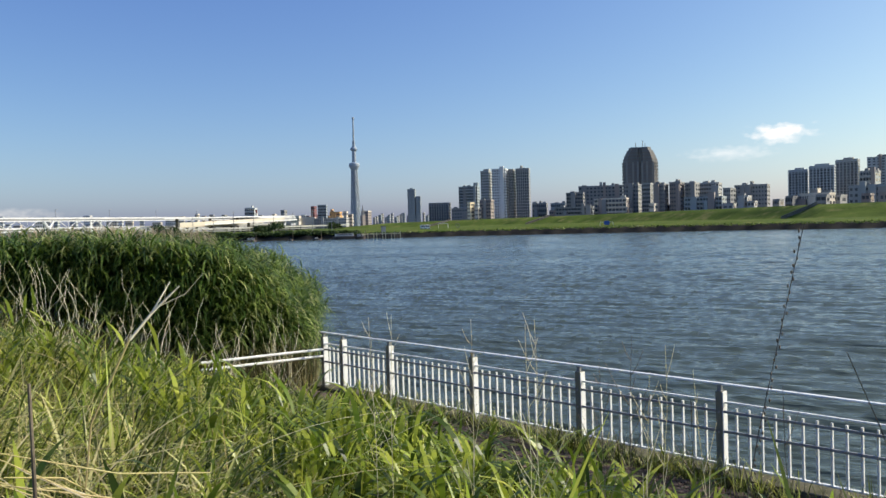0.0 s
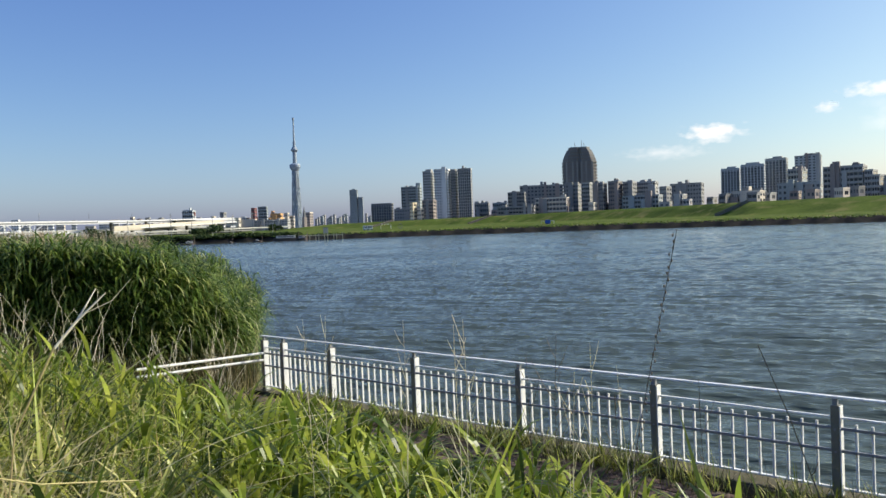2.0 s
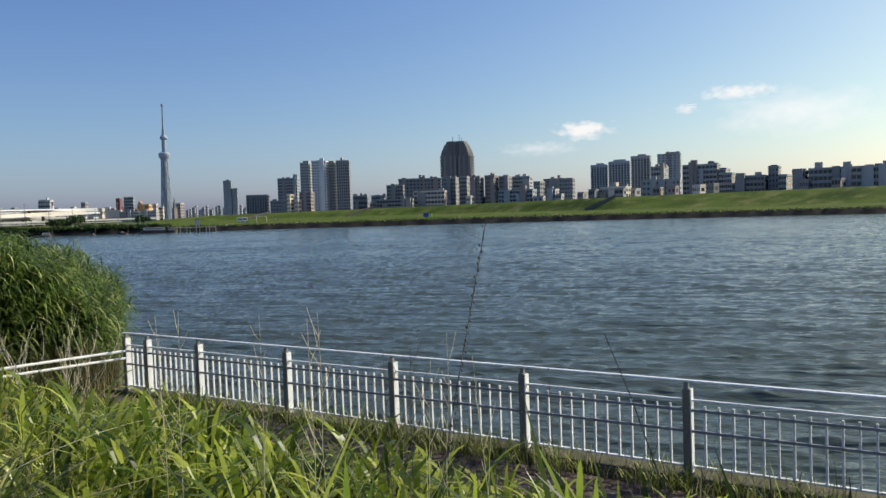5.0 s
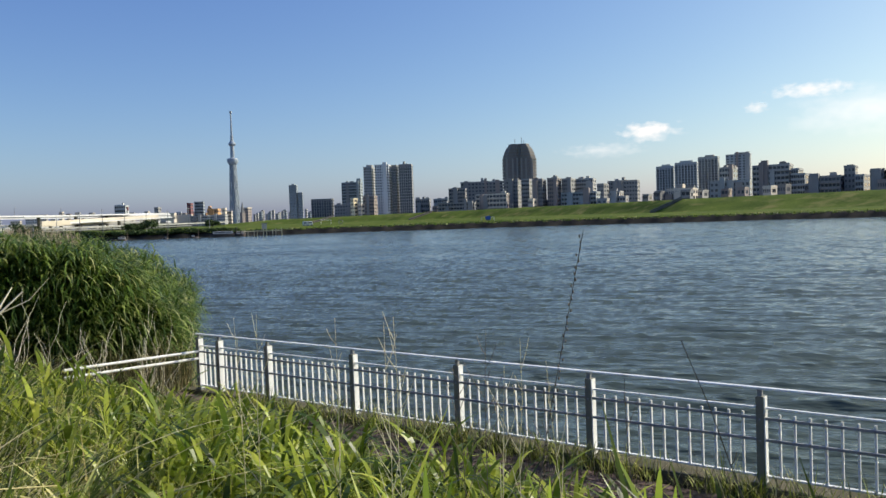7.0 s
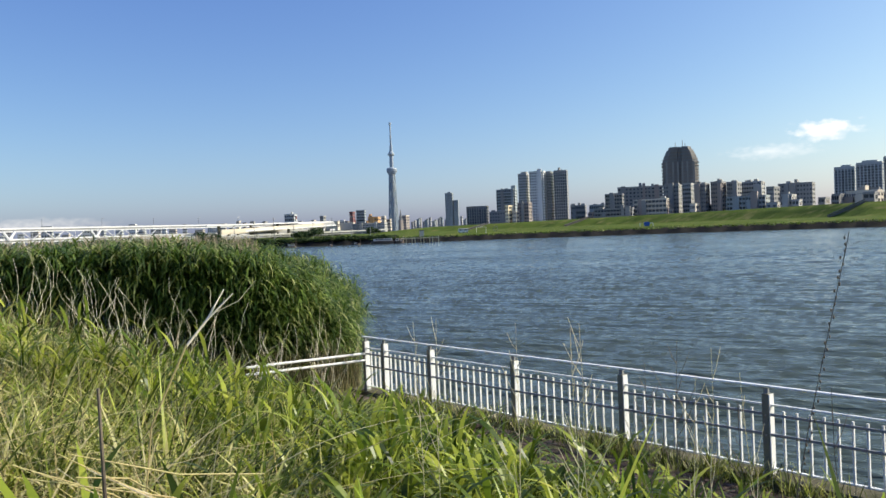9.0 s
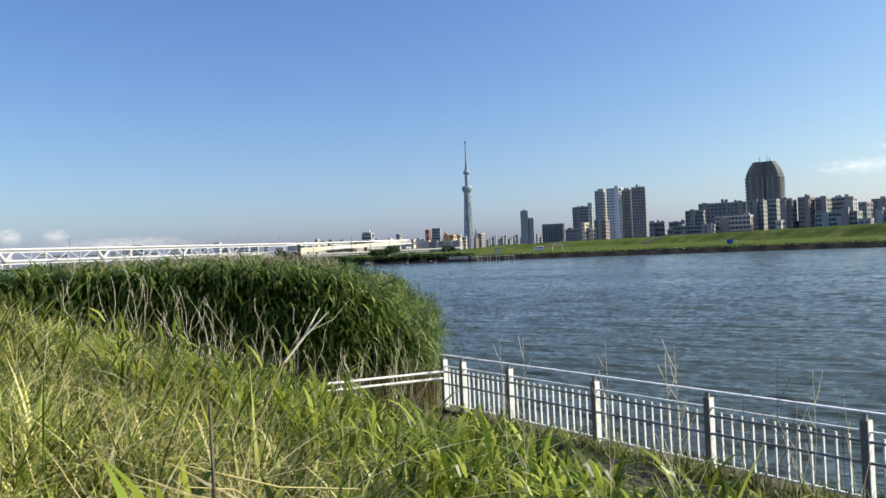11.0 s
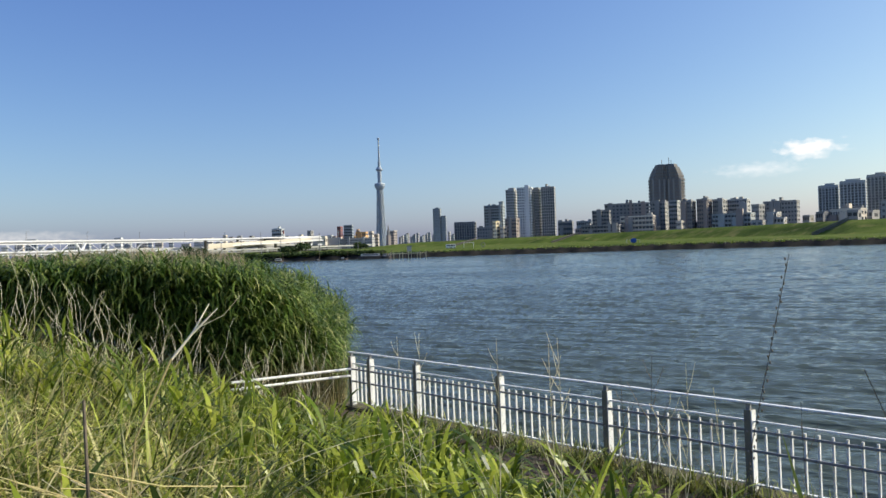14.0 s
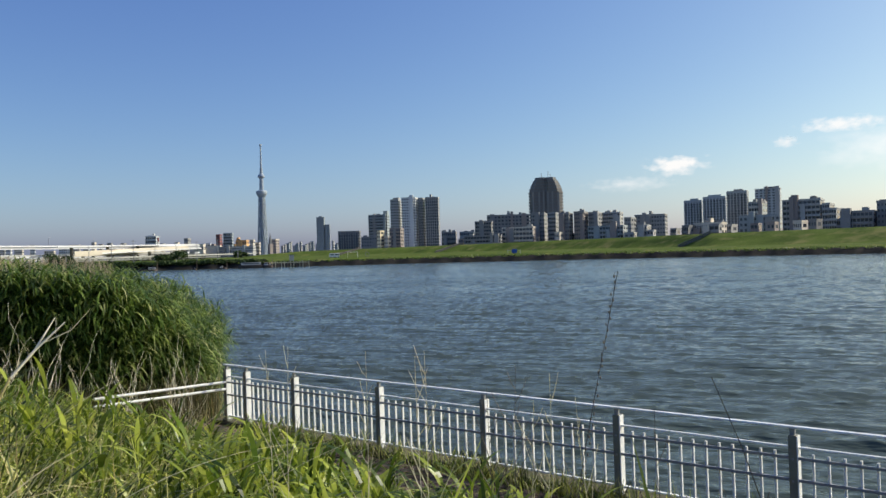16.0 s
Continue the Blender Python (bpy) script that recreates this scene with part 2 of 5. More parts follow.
def box_mesh(name, mat, x0, x1, y0, y1, z0, z1, bevel=0.0):
    return finish(name, box(bmesh.new(), x0, x1, y0, y1, z0, z1, bevel), mat)


def tube(bm, pts, radii, sides=6):
    """A round bar along the points."""
    rings = []
    pts = [Vector(p) for p in pts]
    for k, p in enumerate(pts):
        way = (pts[min(k + 1, len(pts) - 1)] - pts[max(k - 1, 0)]).normalized()
        a = way.orthogonal().normalized()
        b = way.cross(a)
        r = radii[k] if isinstance(radii, (list, tuple)) else radii
        rings.append([bm.verts.new(p + r * (math.cos(q) * a + math.sin(q) * b)) for q in [2 * math.pi * s / sides for s in range(sides)]])
    for r0, r1 in zip(rings, rings[1:]):
        for s in range(sides):
            try:
                bm.faces.new((r0[s], r0[(s + 1) % sides], r1[(s + 1) % sides], r1[s]))
            except ValueError:
                pass
    bm.faces.new(rings[0])
    bm.faces.new(rings[-1])
    return bm


def grid_mesh(name, verts, rows, cols, mat, smooth=True):
    """A mesh from rows x cols points."""
    verts = np.asarray(verts, dtype=np.float32).reshape(-1, 3)
    i = (np.arange(rows - 1)[:, None] * cols + np.arange(cols - 1)[None]).ravel()
    quads = np.stack([i, i + 1, i + cols + 1, i + cols], -1)
    return raw_mesh(name, verts, quads, mat, smooth)


def raw_mesh(name, verts, quads, mat, smooth=False):
    me = bpy.data.meshes.new(name)
    me.vertices.add(len(verts))
    me.vertices.foreach_set("co", np.ascontiguousarray(verts, dtype=np.float32).ravel())
    n = len(quads)
    me.loops.add(4 * n)
    me.loops.foreach_set("vertex_index", np.ascontiguousarray(quads, dtype=np.int32).ravel())
    me.polygons.add(n)
    me.polygons.foreach_set("loop_start", np.arange(0, 4 * n, 4, dtype=np.int32))
    me.polygons.foreach_set("loop_total", np.full(n, 4, dtype=np.int32))
    me.polygons.foreach_set("use_smooth", np.full(n, smooth))
    me.update(calc_edges=True)
    me.validate()
    me.materials.append(mat)
    return me


rng = np.random.default_rng(7)


def blades(root, height, width, yaw, lean, curl, segs=4, fold=0.0, tip=0.12, base=0.6):
    """Curved, tapered leaf ribbons. lean and curl are angles from upright, at the root and gained to the tip. Returns verts, quads."""
    n = len(root)
    s = np.linspace(0, 1, segs + 1)
    ang = lean[:, None] + curl[:, None] * s[None]
    step = height[:, None] / segs
    out = np.concatenate([np.zeros((n, 1)), np.cumsum(np.sin(ang[:, :-1]) * step, 1)], 1)
    up = np.concatenate([np.zeros((n, 1)), np.cumsum(np.cos(ang[:, :-1]) * step, 1)], 1)
    dx, dy = np.cos(yaw)[:, None], np.sin(yaw)[:, None]
    centre = np.stack([root[:, :1] + out * dx, root[:, 1:2] + out * dy, root[:, 2:3] + up], -1)
    prof = np.where(s < 0.35, base + (1 - base) * s / 0.35, 1 - (1 - tip) * (np.maximum(s - 0.35, 0) / 0.65) ** 1.5)
    w = 0.5 * width[:, None] * prof[None]
    tw = yaw[:, None] + np.pi / 2 + fold * (rng.random((n, 1)) - 0.5) * 2 * (0.4 + s[None])
    side = np.stack([np.cos(tw) * w, np.sin(tw) * w, np.zeros_like(w)], -1)
    v = np.stack([centre - side, centre + side], 2).reshape(-1, 3)
    k = (np.arange(n)[:, None] * (segs + 1) + np.arange(segs)[None]).ravel() * 2
    return v, np.stack([k, k + 1, k + 3, k + 2], -1)


def joined(sets):
    vs, qs, off = [], [], 0
    for v, q in sets:
        vs.append(v)
        qs.append(q + off)
        off += len(v)
    return np.concatenate(vs), np.concatenate(qs)


def polar(az, dist, z=0.0):
    return Vector((dist * math.sin(radians(az)), dist * math.cos(radians(az)), z))


def height_at(el, dist):
    return EYE + dist * math.tan(radians(el))


# ---- ground, river, far bank ----
FENCE_X = 8.45
WATER_Z = -1.0


def bank_edge(y):
    return 8.75 - 0.004 * np.maximum(0, y - 30) ** 2


def ground_z(x, y):
    """The grassed slope down to the level walkway by the river."""
    k = 0.62 + 0.38 * np.clip((y - 1.5) / 9.0, 0, 1)
    z = 0.38 * np.clip(6.3 - x, 0, 6.6) * k
    bumps = 0.06 * np.sin(x * 1.7 + y * 0.6) * np.sin(y * 1.1 - x * 0.4)
    return z + bumps * np.clip((6.3 - x) / 1.5, 0, 1)


gx = np.concatenate([[-4500, -1500, -500, -150, -60, -30, -15, -10], np.arange(-7, 6.6, 0.35), [7.0, 7.6, 8.15, 8.34]])
gy = np.concatenate([[-4500, -1500, -400, -100, -40, -20, -12], np.arange(-8, 24, 0.4), [26, 30, 40, 60, 80, 110, 150, 250, 500, 900]])
X, Y = np.meshgrid(gx, gy)
Z = ground_z(X, Y) - 0.02
X = X + np.minimum(0, bank_edge(Y) - 8.75)
ground = new("ground", grid_mesh("ground", np.stack([X, Y, Z], -1), len(gy), len(gx), SOIL))
tagged(ground, "soil bank with thatch sloping down to the river", "ground", kind="structure")

WR = 4800
NEAR_R = 230.0


def waves(x, y):
    """Wind ripples: many small swells about one heading."""
    r = np.random.default_rng(3)
    z = np.zeros_like(x)
    for k in range(54):
        length = 0.28 * (2.0 / 0.28) ** (r.random() ** 1.7)
        head = radians(21) + 0.22 * r.normal()
        ph = r.random() * 6.28
        amp = 0.0067 * length ** 0.5
        z += amp * np.sin(2 * np.pi / length * (x * np.cos(head) + y * np.sin(head)) + ph)
    return z + 1.5 * np.maximum(z, 0) ** 2


nr, na = 560, 760
wr = np.geomspace(9.0, NEAR_R, nr)
wa = np.radians(np.linspace(-2, 104, na))
A, R = np.meshgrid(wa, wr)
XW, YW = R * np.sin(A), R * np.cos(A)
fade = np.clip((NEAR_R - R) / 60, 0, 1) * np.clip((R - 9.0) / 0.6, 0, 1) * np.clip((np.degrees(A) + 2) / 1.5, 0, 1) * np.clip((104 - np.degrees(A)) / 1.5, 0, 1)
near_water = grid_mesh("water", np.stack([XW, YW, WATER_Z + waves(XW, YW) * fade], -1), nr, na, WATER)
water = new("water", near_water)
sheets = []
for radii, angles in ((np.geomspace(NEAR_R, WR, 24), np.linspace(-2, 104, 60)), (np.concatenate([[0.3, 4.0], np.geomspace(9.0, WR, 40)]), np.linspace(104, 358, 90)), (np.array([0.3, 4.0, 9.0]), np.linspace(-2, 104, 60))):
    A, R = np.meshgrid(np.radians(angles), radii)
    sheets.append(grid_mesh("water_sheet", np.stack([R * np.sin(A), R * np.cos(A), np.full_like(A, WATER_Z)], -1), len(radii), len(angles), WATER))
for me in sheets:
    rest = new("open_water", me)
    rest.parent = water
tagged(water, "wide blue-grey river with small wind ripples", "river", kind="structure")

# far bank: shore distance, levee crest distance and crest height by direction
SHORE_AZ = [-30, 0, 8, 15, 22, 30, 36, 40, 55, 70, 90, 120, 150, 200]
SHORE_R = [2600, 1500, 900, 480, 330, 272, 262, 258, 248, 236, 232, 260, 420, 900]
CREST_R = [2900, 1700, 1150, 900, 800, 760, 725, 700, 560, 375, 305, 340, 520, 1000]
CREST_EL = [-0.02, -0.04, -0.12, -0.14, -0.15, -0.16, -0.06, 0.2, 0.42, 0.66, 0.84, 0.8, 0.5, 0.3]


def shore_r(az):
    return np.interp(az, SHORE_AZ, SHORE_R)


def crest(az):
    r = np.interp(az, SHORE_AZ, CREST_R)
    return r, EYE + r * np.tan(np.radians(np.interp(az, SHORE_AZ, CREST_EL)))


az = np.linspace(-30, 200, 461)
sr = shore_r(az) + 1.2 * np.sin(az * 3.1) + 0.8 * np.sin(az * 7.7)
cr, cz = crest(az)
flat = np.full_like(az, 1.3)


def strip(name, rings, mat, label, category):
    pts = np.stack([np.stack([r * np.sin(np.radians(az)), r * np.cos(np.radians(az)), np.zeros_like(az) + z], -1) for r, z in rings])
    return tagged(new(name, grid_mesh(name, pts, len(rings), len(az), mat)), label, category, kind="structure")


strip("revetment", [(sr - 1.5, WATER_Z - 0.6), (sr + 1.5, WATER_Z + 0.7), (sr + 4, flat * 0.55), (sr + 6, flat * 0.62)], REVETMENT, "dark stone revetment along the far water edge", "revetment")
mid = cr - np.minimum(26, 0.4 * (cr - sr))
strip("levee", [(sr + 5.9, flat * 0.6), (sr + 10, flat), (0.5 * (sr + mid), flat * 1.1), (mid - 3, flat * 1.15), (mid, flat * 1.3), (0.5 * (mid + cr), 0.5 * (cz + 1.7) + 0.15), (cr - 1, cz), (cr + 5, cz)], FAR_GRASS, "grass levee slope on the far bank", "levee")
strip("far_ground", [(cr + 4.9, cz), (cr + 16, cz - 3.5), (cr + 60, 1.8), (np.maximum(1600, cr + 200), 1.6), (np.full_like(az, 4790), 1.5)], CITY, "built-up city ground behind the levee", "ground")

# ---- buildings over the river ----
SKYLINE = "buildings over the river"


def building(label, az0, az1, el, dist, mat, floors, bays, style="grid", twist=0.0, depth=14.0, el0=None, trim=None, top=None, name="apartment_building"):
    """A block between two directions with its top at elevation el. style: plain (no windows), grid (single windows), bands (balcony storeys), fins (upright piers)."""
    a = 0.5 * (az0 + az1)
    span = 2 * dist * math.tan(radians(0.5 * (az1 - az0)))
    if twist == 0.0 and abs(az1 - az0) < 3:
        twist = -5.0 - (az0 * 7.3) % 9.0
    th = radians(twist)
    wide = max(4.0, (span - abs(depth * math.sin(th))) / math.cos(th))
    z0 = 1.4
    high = height_at(el, dist) - z0
    low = 1.5 if el0 is None else height_at(el0, dist) - z0
    ob = thing(name, label, "building", pose(*polar(a, dist + depth * 0.5, z0), 0, 0, -a + twist), SKYLINE)
    w, dp = wide / 2, depth / 2
    trim = trim or mat
    bm = box(bmesh.new(), -w, w, -dp, dp, 0, high)
    part("wall", bm, mat, ob)
    bm = bmesh.new()
    for q in ((-w - 0.15, w + 0.15, -dp - 0.15, -dp + 0.3), (-w - 0.15, w + 0.15, dp - 0.3, dp + 0.15), (-w - 0.15, -w + 0.3, -dp + 0.3, dp - 0.3), (w - 0.3, w + 0.15, -dp + 0.3, dp - 0.3)):
        box(bm, *q, high - 0.2, high + 0.9)
    part("parapet", bm, trim, ob)
    for tx, tw, tz in top or ():
        box_obj = box(bmesh.new(), tx * w - tw * w, tx * w + tw * w, -dp * 0.5, dp * 0.5, high, high + tz)
        part("rooftop_block", box_obj, trim, ob)
    rr = random.Random(int(az0 * 100))
    if style != "fins" and az1 - az0 > 0.9:
        for k in range(1 + int((az1 - az0) / 1.3)):
            cx, cw = rr.uniform(-0.85, 0.85) * w, rr.uniform(1.0, 2.2)
            part("stair_core", box(bmesh.new(), cx - cw, cx + cw, -dp - rr.uniform(1.6, 3.0), -dp + 1, 0, high + rr.uniform(-3, 3.4)), rr.choice((trim, mat, F_GREY, F_BROWN)), ob)
        for k in range(2):
            cx, cw = rr.uniform(-0.8, 0.8) * w, rr.uniform(0.8, 2.0)
            part("roof_tank", box(bmesh.new(), cx - cw, cx + cw, -dp * 0.6, 0, high, high + rr.uniform(1.2, 2.8)), rr.choice((F_GREY, F_PALE, F_DARK)), ob)
    visible = [f for f in range(floors) if (f + 0.5) * high / floors > low - 2]
    fh, bw = high / floors, wide / bays
    if style == "grid":
        pane = box_mesh("window", GLASS, -bw * 0.26, bw * 0.26, -0.12, 0.06, -fh * 0.23, fh * 0.23)
        for f in visible:
            for b in range(bays):
                piece("window", pane, ob, pose(-w + (b + 0.5) * bw, -dp, (f + 0.52) * fh))
    elif style == "bands":
        glass = box_mesh("window", GLASS, -w * 0.96, w * 0.96, -0.1, 0.05, -fh * 0.24, fh * 0.28)
        bm = bmesh.new()
        shape = ((0, -0.12), (-1.3, -0.12), (-1.3, fh * 0.36), (-1.15, fh * 0.36), (-1.15, 0.1), (0, 0.1))
        ends = [[bm.verts.new((x, y, z)) for y, z in shape] for x in (-w, w)]
        for k in range(6):
            bm.faces.new((ends[0][k], ends[0][(k + 1) % 6], ends[1][(k + 1) % 6], ends[1][k]))
        bm.faces.new(ends[0])
        bm.faces.new(ends[1])
        slab = finish("balcony", bm, trim)
        wing = box_mesh("balcony_divider", trim, -0.14, 0.14, -1.22, 0.02, max(0.0, low - 2), high - 0.3)
        for b in range(bays + 1):
            piece("balcony_divider", wing, ob, pose(-w + 0.14 + b * (wide - 0.28) / bays, -dp, 0))
        for f in visible:
            piece("window", glass, ob, pose(0, -dp, (f + 0.6) * fh))
            piece("balcony", slab, ob, pose(0, -dp, f * fh + 0.1))
    elif style == "fins":
        glass = box_mesh("window", GLASS, -bw * 0.34, bw * 0.34, -0.1, 0.05, low - 1, high - 2)
        fin = box_mesh("pier", trim, -bw * 0.13, bw * 0.13, -0.9, 0, low - 1, high)
        slab = box_mesh("floor_band", trim, -w, w, -0.5, 0, -0.3, 0.35)
        for b in range(bays):
            piece("window", glass, ob, pose(-w + (b + 0.5) * bw, -dp, 0))
        for b in range(bays + 1):
            piece("pier", fin, ob, pose(-w + b * bw, -dp, 0))
        for f in visible:
            piece("floor_band", slab, ob, pose(0, -dp, f * fh))
    # the side that shows, with a column of windows
    if abs(twist) > 3:
        s = 1 if twist < 0 else -1
        count = max(1, int(depth / 5))
        pane = box_mesh("side_window", GLASS, -0.06, 0.06, -depth / count * 0.28, depth / count * 0.28, -fh * 0.25, fh * 0.25)
        for f in visible:
            for c in range(count):
                piece("side_window", pane, ob, pose(s * w, -dp + (c + 0.5) * depth / count, (f + 0.52) * fh))
    return ob


building("slim blue-grey high-rise with a glazed front", 41.35, 41.98, 2.65, 1500, F_BLUE, 24, 5, "grid", top=[(0, 0.4, 3)])
building("lower wing of the slim blue-grey high-rise", 41.95, 42.35, 2.1, 1500, F_BLUE, 19, 3, "grid")
building("charcoal slab block with narrow balconies", 42.94, 44.58, 1.56, 820, F_DARK, 8, 8, "fins", trim=F_GREY)
building("blue-grey office block with a raised stair core", 45.18, 46.74, 2.72, 880, F_BLUE, 13, 9, "bands", top=[(0.75, 0.22, 5)])
building("grey low block behind the levee", 44.6, 45.9, 1.1, 800, F_GREY, 5, 6, "grid")
building("cream yellow narrow block with a sunlit front", 45.81, 46.3, 1.53, 770, F_YELLOW, 6, 2, "grid", depth=7, twist=-38)
building("cream low house beside the yellow block", 46.3, 46.84, 1.1, 770, F_BEIGE, 4, 3, "grid", depth=7, twist=-30)
building("dark brick block with balconies on its flank", 46.72, 47.8, 1.68, 775, F_BROWN, 7, 5, "bands", twist=-14)
building("white-tiled high-rise wing with rows of small windows", 47.66, 48.9, 3.95, 810, F_WHITE, 20, 6, "grid", depth=16)
building("grey balconied wing of the white high-rise", 46.82, 47.68, 3.82, 818, F_PALE, 19, 5, "grid", depth=16, top=[(0.2, 0.7, 3)])
building("grey high-rise with projecting balcony piers", 48.9, 49.45, 3.9, 815, F_PALE, 19, 4, "fins", depth=16)
building("dark grey high-rise wing with balcony stacks", 49.45, 50.5, 3.93, 812, F_GREY, 19, 6, "fins", trim=F_PALE, depth=16, top=[(-0.25, 0.15, 4), (0.2, 0.1, 2)])
building("grey low block with rooftop tanks", 50.6, 51.75, 1.3, 700, F_GREY, 4, 7, "bands", top=[(0.1, 0.15, 3)])
building("blue-grey low block by the levee", 51.95, 53.1, 1.28, 690, F_BLUE, 4, 7, "bands")
building("pale low block with long window bands", 52.3, 55.2, 0.95, 600, F_GREY, 4, 12, "bands")
building("grey apartment block with rounded end", 53.1, 54.45, 2.0, 640, F_GREY, 8, 6, "bands")
building("pale apartment slab with a stair tower", 54.0, 57.15, 2.45, 690, F_GREY, 10, 12, "grid", trim=F_PALE, top=[(0.02, 0.06, 4)])
building("brown low apartment block with balconies", 55.1, 57.65, 1.5, 610, F_BROWN, 5, 9, "bands", trim=F_BEIGE)
building("grey apartment block at the foot of the tower", 57.2, 58.5, 2.46, 640, F_GREY, 9, 6, "grid", twist=-12)
building("pale apartment block with stacked balconies", 58.5, 59.3, 2.5, 625, F_GREY, 9, 4, "bands", trim=F_PALE)
building("dark apartment block with balconies on its flank", 59.35, 60.35, 2.42, 610, F_DARK, 9, 5, "grid", trim=F_GREY, twist=-14)
building("grey-brown apartment block with a roof tank", 60.4, 61.45, 2.5, 615, F_BROWN, 9, 5, "grid", trim=F_GREY, top=[(0.2, 0.2, 3)], twist=-14)
building("grey apartment block with white balcony flank", 61.45, 62.45, 2.42, 620, F_GREY, 9, 5, "grid", trim=F_PALE, twist=-14)
building("pale apartment block with balcony storeys", 62.4, 63.95, 2.36, 640, F_PALE, 9, 8, "bands", top=[(-0.3, 0.15, 2.5), (0.3, 0.2, 1.5)])
building("blue-grey low block along the levee", 61.4, 64.25, 1.38, 540, F_BLUE, 5, 12, "bands")
building("grey block with a lit flank", 64.0, 64.85, 1.94, 600, F_GREY, 7, 4, "grid", twist=-16)
building("long grey apartment block with a stair core", 64.75, 67.05, 2.1, 620, F_GREY, 8, 11, "grid", top=[(0.0, 0.08, 3.5)], twist=-9)
building("pale small block by the levee", 64.9, 65.88, 1.35, 520, F_PALE, 4, 5, "bands")
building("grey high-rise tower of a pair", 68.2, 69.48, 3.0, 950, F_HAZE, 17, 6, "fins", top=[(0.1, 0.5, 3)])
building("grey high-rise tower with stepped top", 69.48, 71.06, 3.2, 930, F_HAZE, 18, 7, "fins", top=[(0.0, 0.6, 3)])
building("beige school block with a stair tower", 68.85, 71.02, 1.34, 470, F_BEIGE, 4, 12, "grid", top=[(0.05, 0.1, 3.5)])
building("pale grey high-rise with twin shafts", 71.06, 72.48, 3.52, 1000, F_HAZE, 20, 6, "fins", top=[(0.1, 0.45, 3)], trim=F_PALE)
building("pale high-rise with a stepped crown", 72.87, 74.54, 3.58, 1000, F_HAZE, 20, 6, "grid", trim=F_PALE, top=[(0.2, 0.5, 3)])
building("blue-grey stepped office block", 72.45, 73.65, 2.68, 560, F_BLUE, 8, 5, "bands", trim=F_PALE)
building("blue-grey low office wing", 71.8, 74.6, 1.75, 520, F_BLUE, 5, 9, "grid")
building("apartment block with terraces stepping down", 74.6, 77.2, 2.68, 480, F_GREY, 8, 9, "bands", trim=F_PALE, top=[(0.75, 0.2, 1.5)])
building("lower terrace of the stepped apartment block", 77.1, 77.7, 2.35, 478, F_GREY, 7, 3, "bands", trim=F_PALE)
building("lowest terrace of the stepped apartment block", 77.6, 78.1, 2.0, 476, F_GREY, 6, 3, "bands", trim=F_PALE)
building("grey-brown low block with long balconies", 78.1, 80.25, 1.74, 440, F_BROWN, 5, 8, "bands", trim=F_GREY)
building("grey stair tower block", 80.2, 81.02, 2.33, 445, F_GREY, 7, 3, "grid", top=[(-0.05, 0.6, 1.5)])
building("pale low wing with balconies", 81.02, 81.55, 1.72, 440, F_PALE, 5, 3, "bands")
building("dark end block of the long apartment slab", 81.7, 82.72, 1.95, 425, F_DARK, 5, 4, "grid")
building("long grey apartment slab with balcony storeys", 82.7, 89.5, 2.04, 425, F_GREY, 5, 24, "bands", trim=F_PALE, top=[(-0.83, 0.07, 3.8), (0.36, 0.08, 3)])
building("long grey apartment slab further along the levee", 89.8, 96.0, 2.1, 430, F_GREY, 5, 22, "bands", trim=F_PALE)
building("narrow dark red slab block", 34.22, 34.64, 1.53, 900, F_RED, 7, 3, "grid")
building("grey block with glazed front", 34.72, 35.42, 1.62, 980, F_BLUE, 8, 5, "bands")
building("orange and brown low block", 35.58, 36.5, 1.08, 900, F_ORANGE, 4, 6, "grid", top=[(-0.8, 0.2, 4)])
building("brick-red block with a pale flank", 37.88, 38.65, 1.1, 880, F_BROWN, 6, 4, "grid", twist=-16, trim=F_BEIGE)
building("small plain grey block", 32.04, 32.5, 1.3, 950, F_GREY, 6, 4, "grid")
building("rooftop plant block on the industrial roofline", 29.5, 30.4, 1.5, 900, F_HAZE, 6, 5, "bands", top=[(0.3, 0.1, 3.5), (-0.4, 0.4, 1.5)])
FILL = random.Random(5)
for k in range(24):
    a0 = 26.5 + k * 0.46 + FILL.uniform(-0.15, 0.15)
    building(FILL.choice(["small pale block above the expressway", "small grey rooftop block above the expressway", "small cream block above the expressway"]), a0, a0 + FILL.uniform(0.15, 0.45), FILL.uniform(0.78, 1.12), 960 + 20 * (k % 4), FILL.choice([F_PALE, F_GREY, F_BEIGE, F_WHITE, F_ORANGE, F_BROWN]), 4, FILL.randint(2, 4), FILL.choice(["grid", "bands"]), depth=9, twist=FILL.uniform(-22, -6), name="distant_block")
for k in range(44):
    a0 = -6 + k * 0.75 + FILL.uniform(-0.3, 0.3)
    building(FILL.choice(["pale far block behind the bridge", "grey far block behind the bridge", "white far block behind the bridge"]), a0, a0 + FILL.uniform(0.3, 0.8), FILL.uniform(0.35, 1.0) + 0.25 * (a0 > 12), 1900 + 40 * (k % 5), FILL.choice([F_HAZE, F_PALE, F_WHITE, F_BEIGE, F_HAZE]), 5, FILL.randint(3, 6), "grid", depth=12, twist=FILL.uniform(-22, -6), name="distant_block")
